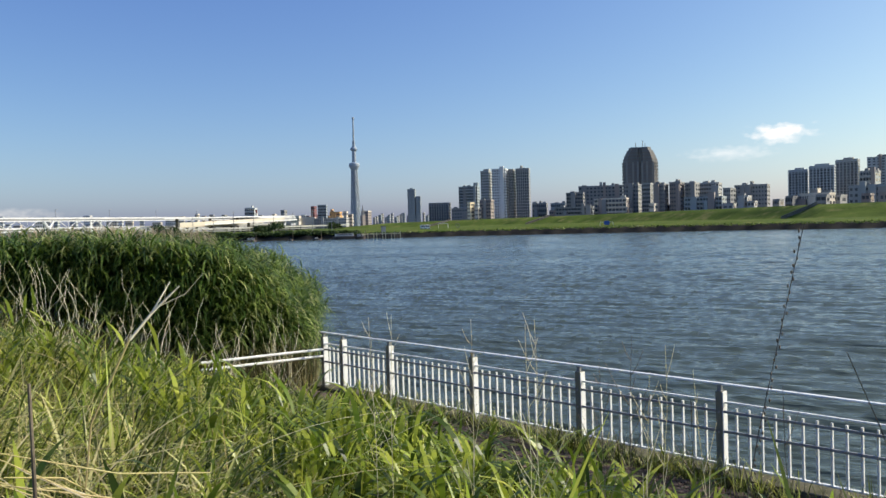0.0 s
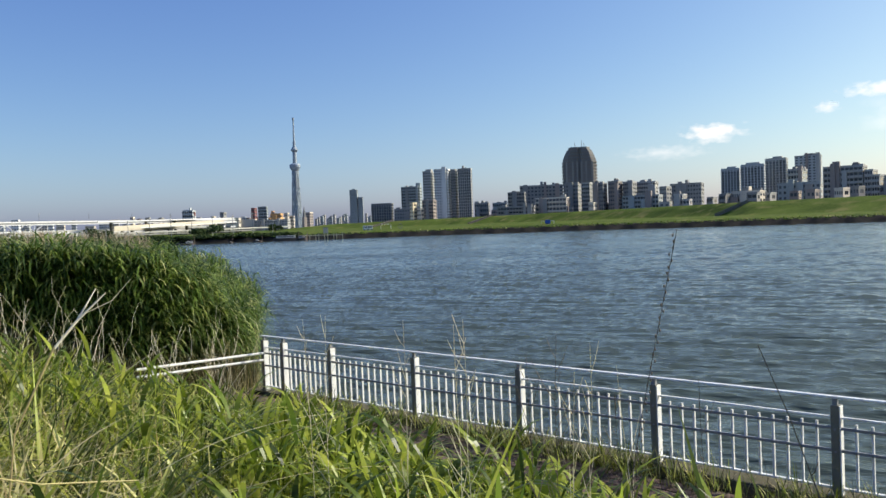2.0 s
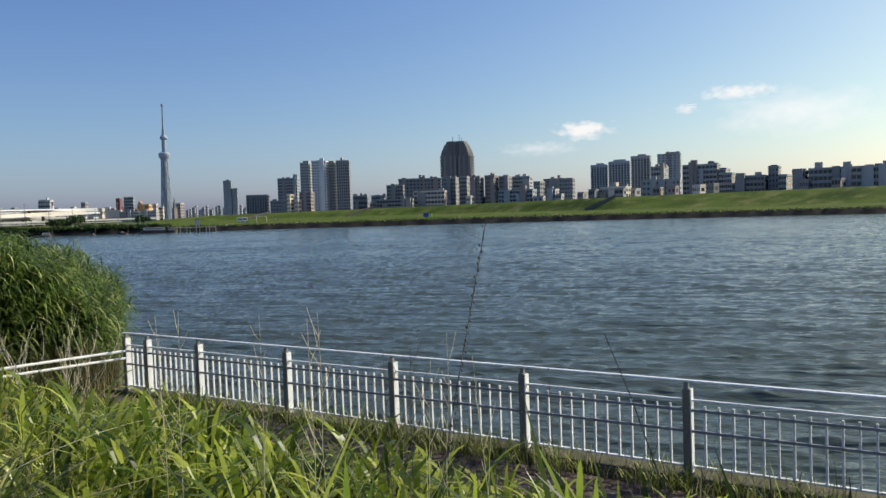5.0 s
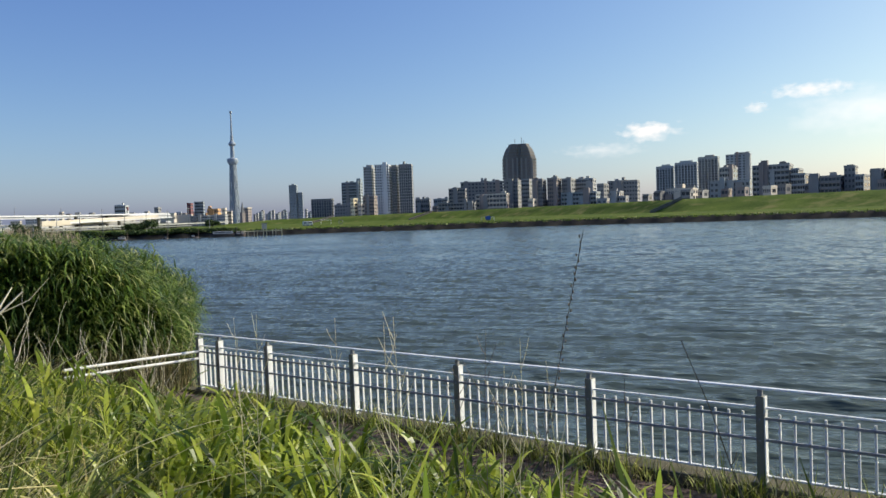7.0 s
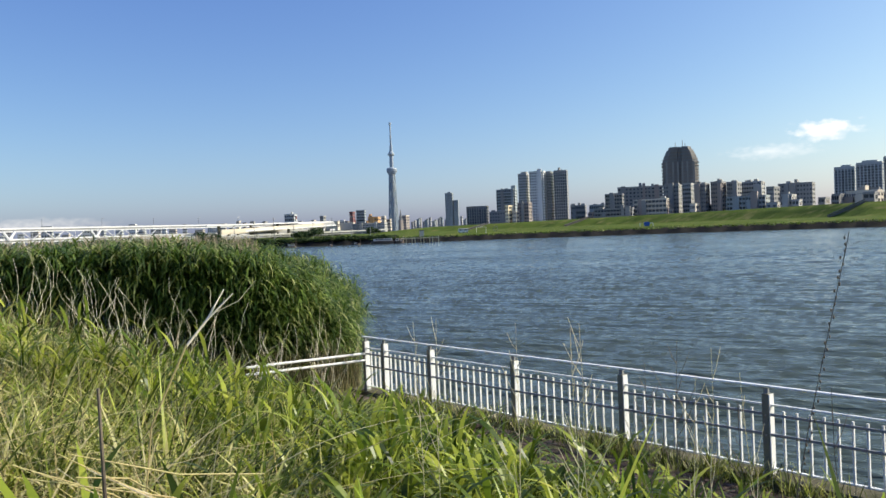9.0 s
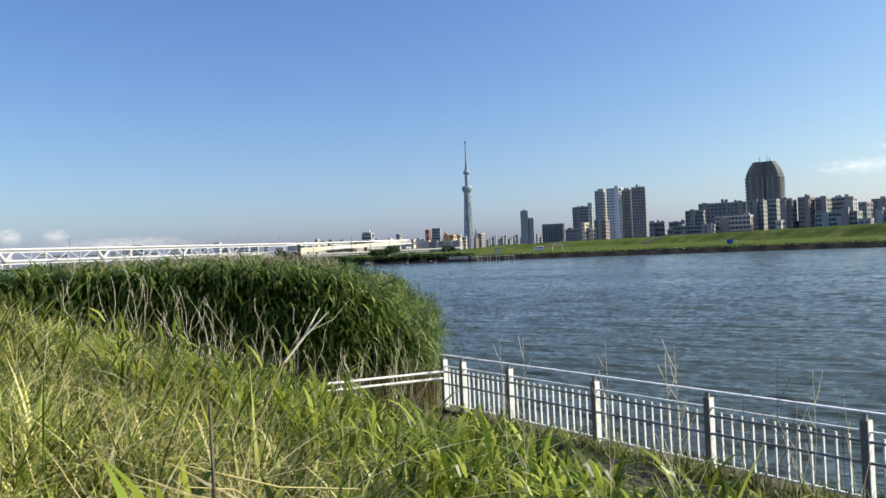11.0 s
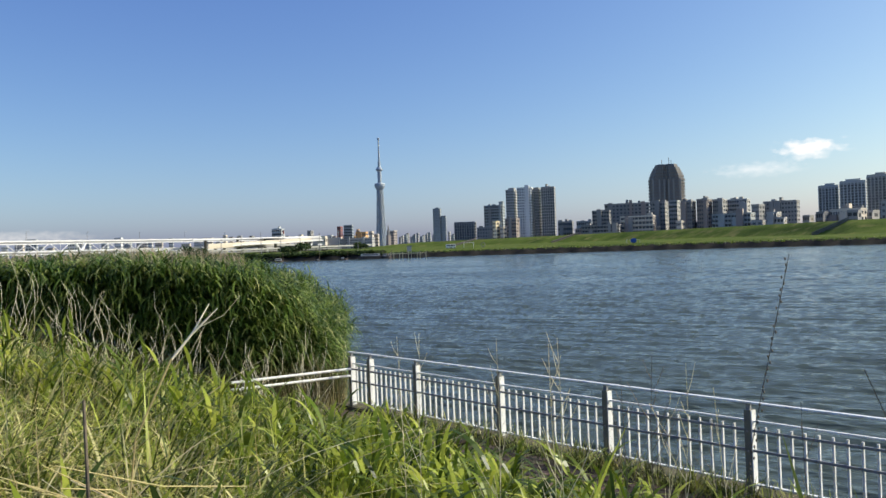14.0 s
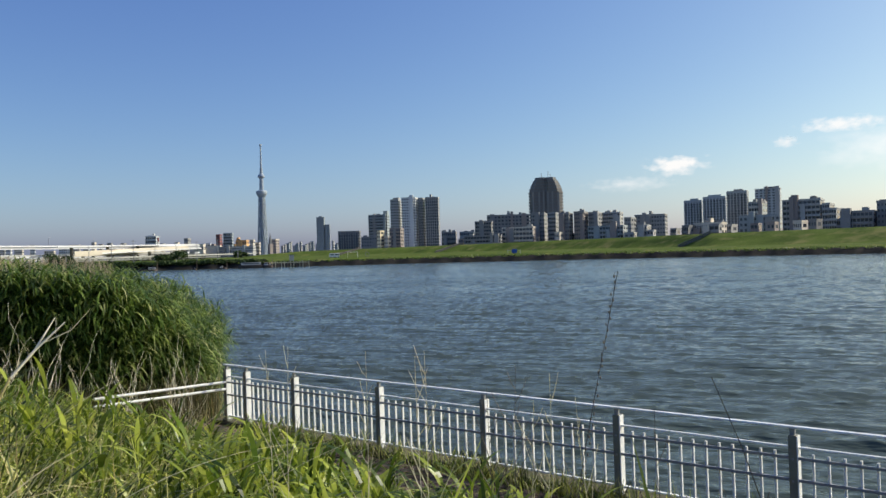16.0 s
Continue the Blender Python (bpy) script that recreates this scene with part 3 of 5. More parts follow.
for k in range(26):
    a0 = 50.8 + k * 1.35 + FILL.uniform(-0.4, 0.4)
    r0, z0 = crest(a0)
    d = float(r0) + FILL.uniform(60, 130)
    hi = FILL.uniform(0.45, 1.0) + 0.45 * (a0 > 68)
    building(FILL.choice(["pale low house behind the levee", "grey low house behind the levee", "small flat-roofed house behind the levee"]), a0, a0 + FILL.uniform(0.3, 0.9), float(np.interp(a0, SHORE_AZ, CREST_EL)) + hi * 0.55, d, FILL.choice([F_GREY, F_PALE, F_BROWN, F_BEIGE, F_DARK]), 3, FILL.randint(2, 5), FILL.choice(["grid", "bands"]), depth=9, twist=FILL.uniform(-22, -6), name="house")
for k in range(22):
    a0 = 38.8 + k * 0.19 + 0.05 * math.sin(k * 5.1)
    building("small distant city block", a0, a0 + 0.12 + 0.08 * ((k * 7) % 3), 0.62 + 0.09 * ((k * 5) % 4), 1700 + 30 * (k % 5), (F_GREY, F_PALE, F_BLUE)[k % 3], 5, 3, "grid", name="distant_block")

# round-topped residential tower
tower_d = 690.0
dome = thing("residential_tower", "tall grey-brown residential tower with a chamfered crown and antennas", "tower", pose(*polar(58.4, tower_d + 12, 1.4), 0, 0, -58.4), SKYLINE)
tower_h = height_at(5.18, tower_d) - 1.4
half = tower_d * math.tan(radians(1.28))
FLOORS = 23
for f in range(FLOORS):
    z = f * tower_h / FLOORS
    k = min(1.0, 0.46 + 0.54 * math.sqrt(min(1.0, max(0.0, (FLOORS - f - 0.5) / 4.3))))
    w = half * k
    c = w * 0.3
    outline = [(-w, -6), (-w + c, -12), (-c * 0.5, -12), (-c * 0.4, -10.6), (c * 0.4, -10.6), (c * 0.5, -12), (w - c, -12), (w, -6), (w, 8), (w - c, 12), (-w + c, 12), (-w, 8)]
    for nm, shrink, z0, z1, mt in (("storey", 0.94, 0.0, tower_h / FLOORS, F_DARK), ("balcony", 1.0, 0.0, 1.15, F_UMBER)):
        bm = bmesh.new()
        base = [bm.verts.new((x * shrink, y * shrink, z + z0)) for x, y in outline]
        face = bm.faces.new(base)
        up = bmesh.ops.extrude_face_region(bm, geom=[face])
        bmesh.ops.translate(bm, verts=[v for v in up["geom"] if isinstance(v, bmesh.types.BMVert)], vec=(0, 0, z1 - z0))
        part(nm, bm, mt, dome)
pier = box_mesh("pier", F_GREY, -0.7, 0.7, -0.6, 0, 0, tower_h * 0.8)
for x in (-0.72, -0.38, -0.12, 0.12, 0.38, 0.72):
    piece("pier", pier, dome, pose(x * half, -11.7 if abs(x) < 0.75 else -6, 0))
for x, h in ((-3.5, 5), (2.5, 6.5), (4.5, 4)):
    part("antenna", tube(bmesh.new(), [(x, 0, tower_h), (x, 0, tower_h + h)], 0.25), RAIL, dome)

# broadcasting tower
TD = 4470.0
mast = thing("broadcast_tower", "pale blue-white steel lattice broadcasting tower with two round decks", "tower", pose(*polar(37.48, TD, 0)))


def lathe(profile, sides=20):
    bm = bmesh.new()
    rings = [[bm.verts.new((r * math.cos(q), r * math.sin(q), z)) for q in [2 * math.pi * s / sides for s in range(sides)]] for z, r in profile]
    for r0, r1 in zip(rings, rings[1:]):
        for s in range(sides):
            bm.faces.new((r0[s], r0[(s + 1) % sides], r1[(s + 1) % sides], r1[s]))
    bm.faces.new(rings[0])
    bm.faces.new(rings[-1])
    return bm


part("core", lathe([(0, 16), (150, 13), (340, 10)]), STEEL, mast)
for k in range(16):
    for turn in (1, -1):
        pts, rad = [], []
        for s in range(9):
            z = 338 * s / 8
            r = 33 - 15 * (s / 8) ** 0.8
            q = 2 * math.pi * k / 16 + turn * 0.9 * s / 8
            pts.append((r * math.cos(q), r * math.sin(q), z))
        part("lattice_leg", tube(bmesh.new(), pts, 1.3, 4), STEEL, mast)
for s in range(12):
    z = 30 + 26 * s
    r = 33 - 15 * (z / 338) ** 0.8
    part("ring_beam", lathe([(z, r - 1.5), (z, r + 0.8), (z + 2, r + 0.8), (z + 2, r - 1.5)], 16), STEEL, mast)
part("lower_deck", lathe([(330, 18), (338, 24), (350, 30), (362, 31), (368, 28), (372, 16)], 28), STEEL, mast)
part("upper_shaft", lathe([(372, 12), (440, 11)]), STEEL, mast)
part("upper_deck", lathe([(438, 12), (446, 20), (452, 20), (460, 14), (466, 11)], 24), STEEL, mast)
part("antenna", lathe([(466, 9), (497, 8), (498, 5.5), (560, 5), (562, 4), (620, 4), (621, 7), (632, 7), (634, 2)], 12), STEEL, mast)

# expressway bridge and ramps on the left
BA, BB = polar(-8.8, 391), polar(33, 659)
way = (BB - BA).normalized()
b_len = (BB - BA).length
b_yaw = math.degrees(math.atan2(way.y, way.x))
bridge = thing("expressway_bridge", "white double-deck expressway bridge with a steel truss", "bridge", pose(BA.x, BA.y, 0, 0, 0, b_yaw))
UP, LOW = 12.25, 6.6
part("upper_deck", box(bmesh.new(), 0, b_len, -1, 9, UP - 1.5, UP - 0.5), BRIDGE, bridge)
part("lower_deck", box(bmesh.new(), 0, b_len, -1, 9, LOW - 1.0, LOW - 0.3), BRIDGE, bridge)
for zz, nm in ((UP, "upper_parapet"), (LOW, "lower_parapet")):
    part(nm, box(bmesh.new(), 0, b_len, -1.4, -1.05, zz - 0.35, zz + 0.5), BRIDGE, bridge)
    # dark sheet standing in for the shade below the parapet
    part("deck_shade", box(bmesh.new(), 0, b_len, -1.02, -0.98, zz - 1.3, zz - 0.3), RAIL, bridge)
    part("flange", box(bmesh.new(), 0, b_len, -1.5, -1.05, zz - 1.75, zz - 1.3), BRIDGE, bridge)
for k in range(int(b_len * 0.6 / 13)):
    x = 6 + 13 * k
    for s in (-1, 1):
        r = 0.8 if k % 4 == 0 else 0.2
        part("truss_diagonal", tube(bmesh.new(), [(x, -1.6, LOW - 0.2), (x + s * (3.4 if k % 4 == 0 else 6.2), -1.6, UP - 1.4)], r, 6), BRIDGE, bridge)
    if k % 2:
        part("truss_upright", tube(bmesh.new(), [(x, -1.6, LOW - 0.2), (x, -1.6, UP - 1.4)], 0.16, 5), BRIDGE, bridge)
for k in range(7):
    x = 25 + 60 * k
    bm = tube(bmesh.new(), [(x, 3, -2), (x, 3, LOW - 4)], 1.2, 10)
    tube(bm, [(x, 3, LOW - 4.2), (x - 5, 3, LOW - 1.5)], 0.7, 8)
    tube(bm, [(x, 3, LOW - 4.2), (x + 5, 3, LOW - 1.5)], 0.7, 8)
    part("pier", bm, BRIDGE, bridge)
for k in range(9):
    x = 30 + 38 * k
    part("light_mast", tube(bmesh.new(), [(x, 0, UP), (x, 0, UP + 5), (x + 1.5, 0, UP + 5.4)], 0.12, 5), RAIL, bridge)


def ramp(label, a0, d0, e0, a1, d1, e1, thick, mat=BRIDGE):
    """A raised ramp: a deck with its parapet and columns, from one direction, distance and elevation to another."""
    p, q = polar(a0, d0, height_at(e0, d0)), polar(a1, d1, height_at(e1, d1))
    ob = thing("expressway_ramp", label, "ramp")
    flat_way = (q - p).normalized()
    side = Vector((-flat_way.y, flat_way.x, 0)).normalized()
    for nm, off, w, hi, lo in (("deck", 4, 8, -thick * 0.75, -thick), ("parapet", 0, 0.5, 0, -thick * 0.8)):
        bm = bmesh.new()
        vs = [bm.verts.new(e + side * (off + s * w / 2) + Vector((0, 0, h))) for e in (p, q) for s in (-1, 1) for h in (lo, hi)]
        for f in ((0, 1, 3, 2), (4, 6, 7, 5), (0, 4, 5, 1), (2, 3, 7, 6), (1, 5, 7, 3), (0, 2, 6, 4)):
            bm.faces.new([vs[i] for i in f])
        part(nm, bm, mat, ob)
    for k in range(5):
        c = p.lerp(q, (k + 0.5) / 5)
        c = c + side * 4
        part("column", tube(bmesh.new(), [(c.x, c.y, 0.5), (c.x, c.y, c.z - thick * 0.8)], 1.0, 8), CONCRETE, ob)
    return ob


ramp("cream expressway ramp rising to the junction", 25.0, 500, 0.60, 32.3, 640, 0.82, 3.2, F_BEIGE)
ramp("pale lower expressway ramp curving away", 19.0, 455, 0.42, 32.0, 620, 0.42, 1.5, F_PALE)
ramp("white lowest expressway ramp beside the water", 18.0, 440, 0.14, 37.0, 700, 0.2, 1.2, F_PALE)
ramp("white upper expressway deck of the junction", 24.0, 480, 0.98, 33.0, 700, 0.94, 0.9)
ramp("white curved expressway ramp sloping to the junction", 20.5, 470, 0.30, 33.2, 610, 0.66, 0.9)
ramp("grey lower expressway slip road over the bank", 22.0, 430, -0.02, 34.5, 560, 0.02, 0.7, F_GREY)
building("pale shed with a long low roof", 32.4, 34.6, 0.72, 800, F_BEIGE, 2, 9, "plain", name="warehouse")
building("white shed with a long low roof", 34.4, 37.0, 0.62, 780, F_PALE, 4, 22, "grid", name="warehouse")
building("long pale shed under the expressway", 28.5, 33.5, 0.12, 640, F_GREY, 2, 30, "grid", name="warehouse")
building("white house with an arched roof", 32.7, 33.5, 0.85, 760, F_BEIGE, 2, 4, "grid", name="warehouse")
part_spire = thing("church_spire", "dark narrow roof spire beside a brick block", "spire", pose(*polar(38.0, 870, 1.4)))
part("shaft", box(bmesh.new(), -2, 2, -2, 2, 0, 14), F_BROWN, part_spire)
part("spike", tube(bmesh.new(), [(0, 0, 13), (0, 0, 26)], [2.2, 0.15], 6), F_DARK, part_spire)


plant = thing("chimney_tower", "slim red and white banded chimney over the roofs", "chimney", pose(*polar(30.3, 905, 1.4)))
for k in range(6):
    part("band", tube(bmesh.new(), [(0, 0, 4 * k), (0, 0, 4 * k + 4)], 1.3, 10), F_RED if k % 2 else F_WHITE, plant)
for k in range(9):
    a = 24.5 + 1.4 * k
    pole = thing("utility_pole", "slim grey utility pole by the far bank", "pole", pose(*polar(a, 300 + 4 * (k % 3), 0.6)), "utility poles")
    part("shaft", tube(bmesh.new(), [(0, 0, -0.5), (0, 0, 6.5 + (k % 4))], [0.14, 0.09], 6), RAIL, pole)
    part("cross_arm", tube(bmesh.new(), [(-0.8, 0, 5.8 + (k % 4)), (0.8, 0, 5.8 + (k % 4))], 0.06, 5), RAIL, pole)

# ---- trees, boats and things on the far bank ----
def tree(label, place, high, spread, leaves, kind_name="tree", seed=0, size=0.5):
    """A trunk with limbs and a crown of many leaf clumps."""
    r = np.random.default_rng(seed)
    ob = thing(kind_name, label, "tree" if kind_name == "tree" else "bush", pose(*place), "trees over the river" if kind_name == "tree" else "bushes over the river")
    bm = bmesh.new()
    tube(bm, [(0, 0, -0.5), (0.1, 0, high * 0.3), (0, 0.1, high * 0.75)], [0.05 * high, 0.035 * high, 0.012 * high], 6)
    lobes = []
    for k in range(7):
        q = k * 2.4 + r.random()
        e = Vector((spread * (0.3 + 0.45 * r.random()) * math.cos(q), spread * (0.3 + 0.45 * r.random()) * math.sin(q), high * (0.35 + 0.5 * r.random())))
        tube(bm, [(0, 0, high * 0.25), tuple(0.5 * e + Vector((0, 0, high * 0.15))), tuple(e)], [0.025 * high, 0.015 * high, 0.006 * high], 5)
        lobes.append(e)
    part("trunk", bm, BARK, ob)
    pts = []
    for e in lobes:
        m = leaves // len(lobes)
        d = r.normal(size=(m, 3))
        d /= np.linalg.norm(d, axis=1)[:, None]
        d *= (r.random((m, 1)) ** 0.4) * np.array([spread * 0.42, spread * 0.42, high * 0.24])
        pts.append(np.array(e) + d)
    root = np.concatenate(pts)
    root[:, 2] = np.maximum(root[:, 2], 0.1)
    n = len(root)
    v, q = blades(root, size * (0.6 + r.random(n)), size * 0.8 * (0.6 + r.random(n)), r.random(n) * 6.28, r.random(n) * 2.2, r.random(n) - 0.5, 2, 0.5, 0.3)
    crown = new("crown", raw_mesh("crown", v, q, TREE))
    crown.parent = ob
    return ob


tree("dark green broad tree beside the expressway", polar(31.2, 292, 0.8), 4.2, 6.6, 2200, seed=1)
tree("dark green tree on the levee road", polar(88.3, 345, 5.0), 9.5, 6.5, 2200, seed=2)
tree("grey-green tree before the sheds", polar(35.9, 400, 1.2), 4.4, 4.0, 1200, seed=3)
tree("dark low tree under the expressway", polar(24.0, 330, 0.6), 5.0, 6.0, 1500, seed=4)
for k in range(34):
    a = 20.5 + k * 0.5 + 0.2 * math.sin(k * 2.3)
    tree("dense green bush on the far water edge", polar(a, float(shore_r(a)) + 5, 0.3), 1.0 + 0.6 * math.sin(k * 1.7) ** 2, 3.4, 520, "bush", 20 + k, 0.5)


n = 15000
edge_az = 30 + 62 * rng.random(n)
edge_r = shore_r(edge_az) + 1.2 * np.sin(edge_az * 3.1) + 0.8 * np.sin(edge_az * 7.7) + 3.0 + 5.0 * rng.random(n)
tuft = 0.5 + 0.5 * np.sin(edge_az * 9.0) * np.sin(edge_az * 23.0 + 1)
shag = blades(np.stack([edge_r * np.sin(np.radians(edge_az)), edge_r * np.cos(np.radians(edge_az)), np.full(n, 0.4)], -1), 0.25 + 0.9 * rng.random(n) * tuft, 0.12 + 0.2 * rng.random(n), 6.28 * rng.random(n), 0.5 * rng.random(n), 0.9 * rng.random(n), 2, 0.5)
tagged(new("bank_weeds", raw_mesh("bank_weeds", *shag, REED)), "shaggy dark weeds along the far water edge", "weeds", kind="stuff")


def boat(label, a0, a1, dist, high, cabin):
    a = 0.5 * (a0 + a1)
    n = dist * math.tan(radians(0.5 * (a1 - a0)))
    ob = thing("boat", label, "boat", pose(*polar(a, dist, WATER_Z), 0, 0, -a), "moored boats")
    bm = bmesh.new()
    rings = []
    for s in range(9):
        u = -1 + s / 4
        w = 1.3 * (1 - abs(u) ** 4) + 0.1
        rings.append([bm.verts.new((u * n, y, z)) for y, z in ((-w, high), (-w * 0.7, -0.2), (w * 0.7, -0.2), (w, high))])
    for r0, r1 in zip(rings, rings[1:]):
        for s in range(4):
            bm.faces.new((r0[s], r0[(s + 1) % 4], r1[(s + 1) % 4], r1[s]))
    bm.faces.new(rings[0])
    bm.faces.new(rings[-1])
    part("hull", bm, HULL, ob)
    for x, w, h in cabin:
        cab = part("cabin", box(bmesh.new(), (x - w) * n, (x + w) * n, -0.9, 0.9, high - 0.05, high + h, 0.08), CABIN, ob)
        part("cabin_window", box(bmesh.new(), (x - w * 0.8) * n, (x + w * 0.8) * n, -0.95, -0.88, high + h * 0.45, high + h * 0.8), GLASS, cab)
    part("mooring_pole", tube(bmesh.new(), [(n * 1.05, 0.6, -1.5), (n * 1.05, 0.6, 3)], 0.07, 5), TWIG, ob)
    return ob


boat("long dark barge moored at the far bank", 35.7, 37.5, 256, 1.0, [(0.0, 0.78, 0.8)])
boat("small pale workboat with an orange deck", 37.4, 38.15, 256, 0.8, [(-0.3, 0.35, 0.8), (0.45, 0.2, 0.5)])
boat("small dark boat with a cream cabin", 29.0, 30.2, 262, 0.5, [(0.45, 0.4, 0.7)])
boat("small white dinghy moored alone", 32.5, 32.85, 258, 0.35, [(0.3, 0.3, 0.3)])
boat("small grey moored dinghy", 34.2, 34.9, 258, 0.4, [(0.0, 0.3, 0.5)])

pier_ob = thing("jetty", "brown timber jetty with yellow boards at the far bank", "jetty", pose(*polar(39.3, 257, WATER_Z), 0, 0, -39.3))
part("deck", box(bmesh.new(), -6.5, 6.5, -0.6, 0.6, 1.35, 1.55), F_YELLOW, pier_ob)
for k in range(14):
    part("post", box(bmesh.new(), -6.4 + k * 0.98, -6.2 + k * 0.98, -0.6, -0.4, -0.5, 1.9 + 0.2 * (k % 2)), F_YELLOW if k % 3 else TWIG, pier_ob)
hut = thing("hut", "small cream hut on the far river bank", "hut", pose(*polar(39.5, 266, 0.7), 0, 0, -39.5))
part("wall", box(bmesh.new(), -0.8, 0.8, -0.8, 0.8, 0, 2.1), F_BEIGE, hut)
part("roof", box(bmesh.new(), -1.0, 1.0, -1.0, 1.0, 2.1, 2.3), F_GREY, hut)

tarp = thing("shelter", "blue tarpaulin shelter beside the far river bank", "shelter", pose(*polar(55.98, 262, 1.1), 0, 0, -56))
part("cover", box(bmesh.new(), -0.9, 0.9, -0.9, 0.9, 0.3, 1.7, 0.2), BLUE_TARP, tarp)
for sx in (-2.2, 2.0):
    part("post", tube(bmesh.new(), [(sx, 0, -0.2), (sx, 0, 1.3)], 0.06, 5), WHITE, tarp)
part("cross_bar", tube(bmesh.new(), [(-2.2, 0, 1.3), (2.0, 0, 1.3)], 0.05, 5), WHITE, tarp)

for a in (42.45, 42.75):
    van = thing("parked_van", "small white van parked on the far river bank", "van", pose(*polar(a, 285, 1.3), 0, 0, -a + 10), "parked vans")
    part("body", box(bmesh.new(), -1.0, 1.0, -0.8, 0.8, 0.3, 1.75, 0.15), WHITE, van)
    part("windscreen", box(bmesh.new(), -0.8, 0.8, -0.84, -0.79, 1.0, 1.5), GLASS, van)
    for sx in (-0.65, 0.65):
        part("wheel", tube(bmesh.new(), [(sx, -0.85, 0.3), (sx, -0.6, 0.3)], 0.3, 12), F_DARK, van)

goal = thing("goal_frame", "white goal frame on the far grass", "goal", pose(*polar(43.95, 300, 1.35), 0, 0, -44))
for x in (-1.9, 1.9):
    part("post", tube(bmesh.new(), [(x, 0, -0.1), (x, 0, 2.0)], 0.07, 6), WHITE, goal)
part("crossbar", tube(bmesh.new(), [(-1.9, 0, 2.0), (1.9, 0, 2.0)], 0.07, 6), WHITE, goal)
ring = thing("ring_sign", "dark round frame standing on the levee grass", "sign", pose(*polar(45.02, 300, 1.35), 0, 0, -45))
part("hoop", tube(bmesh.new(), [(0.75 * math.cos(q), 0, 1.1 + 0.75 * math.sin(q)) for q in [2 * math.pi * s / 20 for s in range(21)]], 0.1, 6), F_DARK, ring)
part("stand", tube(bmesh.new(), [(0, 0, -0.1), (0, 0, 0.4)], 0.08, 6), F_DARK, ring)


def stair(label, a0, a1, wide, rail_mat):
    """A flight of concrete steps climbing the levee aslant."""
    r1, z1 = crest(a1)
    rc, _ = crest(a0)
    r0 = rc - min(26, 0.4 * (rc - float(shore_r(a0))))
    p, q = polar(a0, float(r0) - 2, 1.6), polar(a1, float(r1), float(z1) + 0.4)
    ob = thing("levee_stairs", label, "stairs")
    run = q - p
    side = Vector((-run.y, run.x, 0)).normalized()
    n = 24
    for k in range(n):
        c0, c1 = p + run * (k / n), p + run * ((k + 1) / n)
        bm = bmesh.new()
        vs = [bm.verts.new(Vector((e.x, e.y, 0)) + side * s * wide + Vector((0, 0, z))) for e in (c0, c1) for s in (-1, 1) for z in (c0.z - 0.6, c1.z + 0.15)]
        for f in ((0, 1, 3, 2), (4, 6, 7, 5), (0, 4, 5, 1), (2, 3, 7, 6), (1, 5, 7, 3), (0, 2, 6, 4)):
            bm.faces.new([vs[i] for i in f])
        part("step", bm, CONCRETE, ob)
    for s in (-1, 1):
        a, b = p + side * s * wide, q + side * s * wide
        bm = tube(bmesh.new(), [a + Vector((0, 0, 0.7)), b + Vector((0, 0, 0.7))], 0.22, 6)
        part("side_wall", bm, rail_mat, ob)
    return ob


stair("narrow concrete stairs up the grass levee", 42.9, 44.5, 1.2, CONCRETE)
stair("pale concrete stairs up the grass levee", 50.1, 51.85, 1.2, CONCRETE)
stair("wide dark stairs with pale side walls on the levee", 67.7, 69.9, 2.4, CONCRETE)

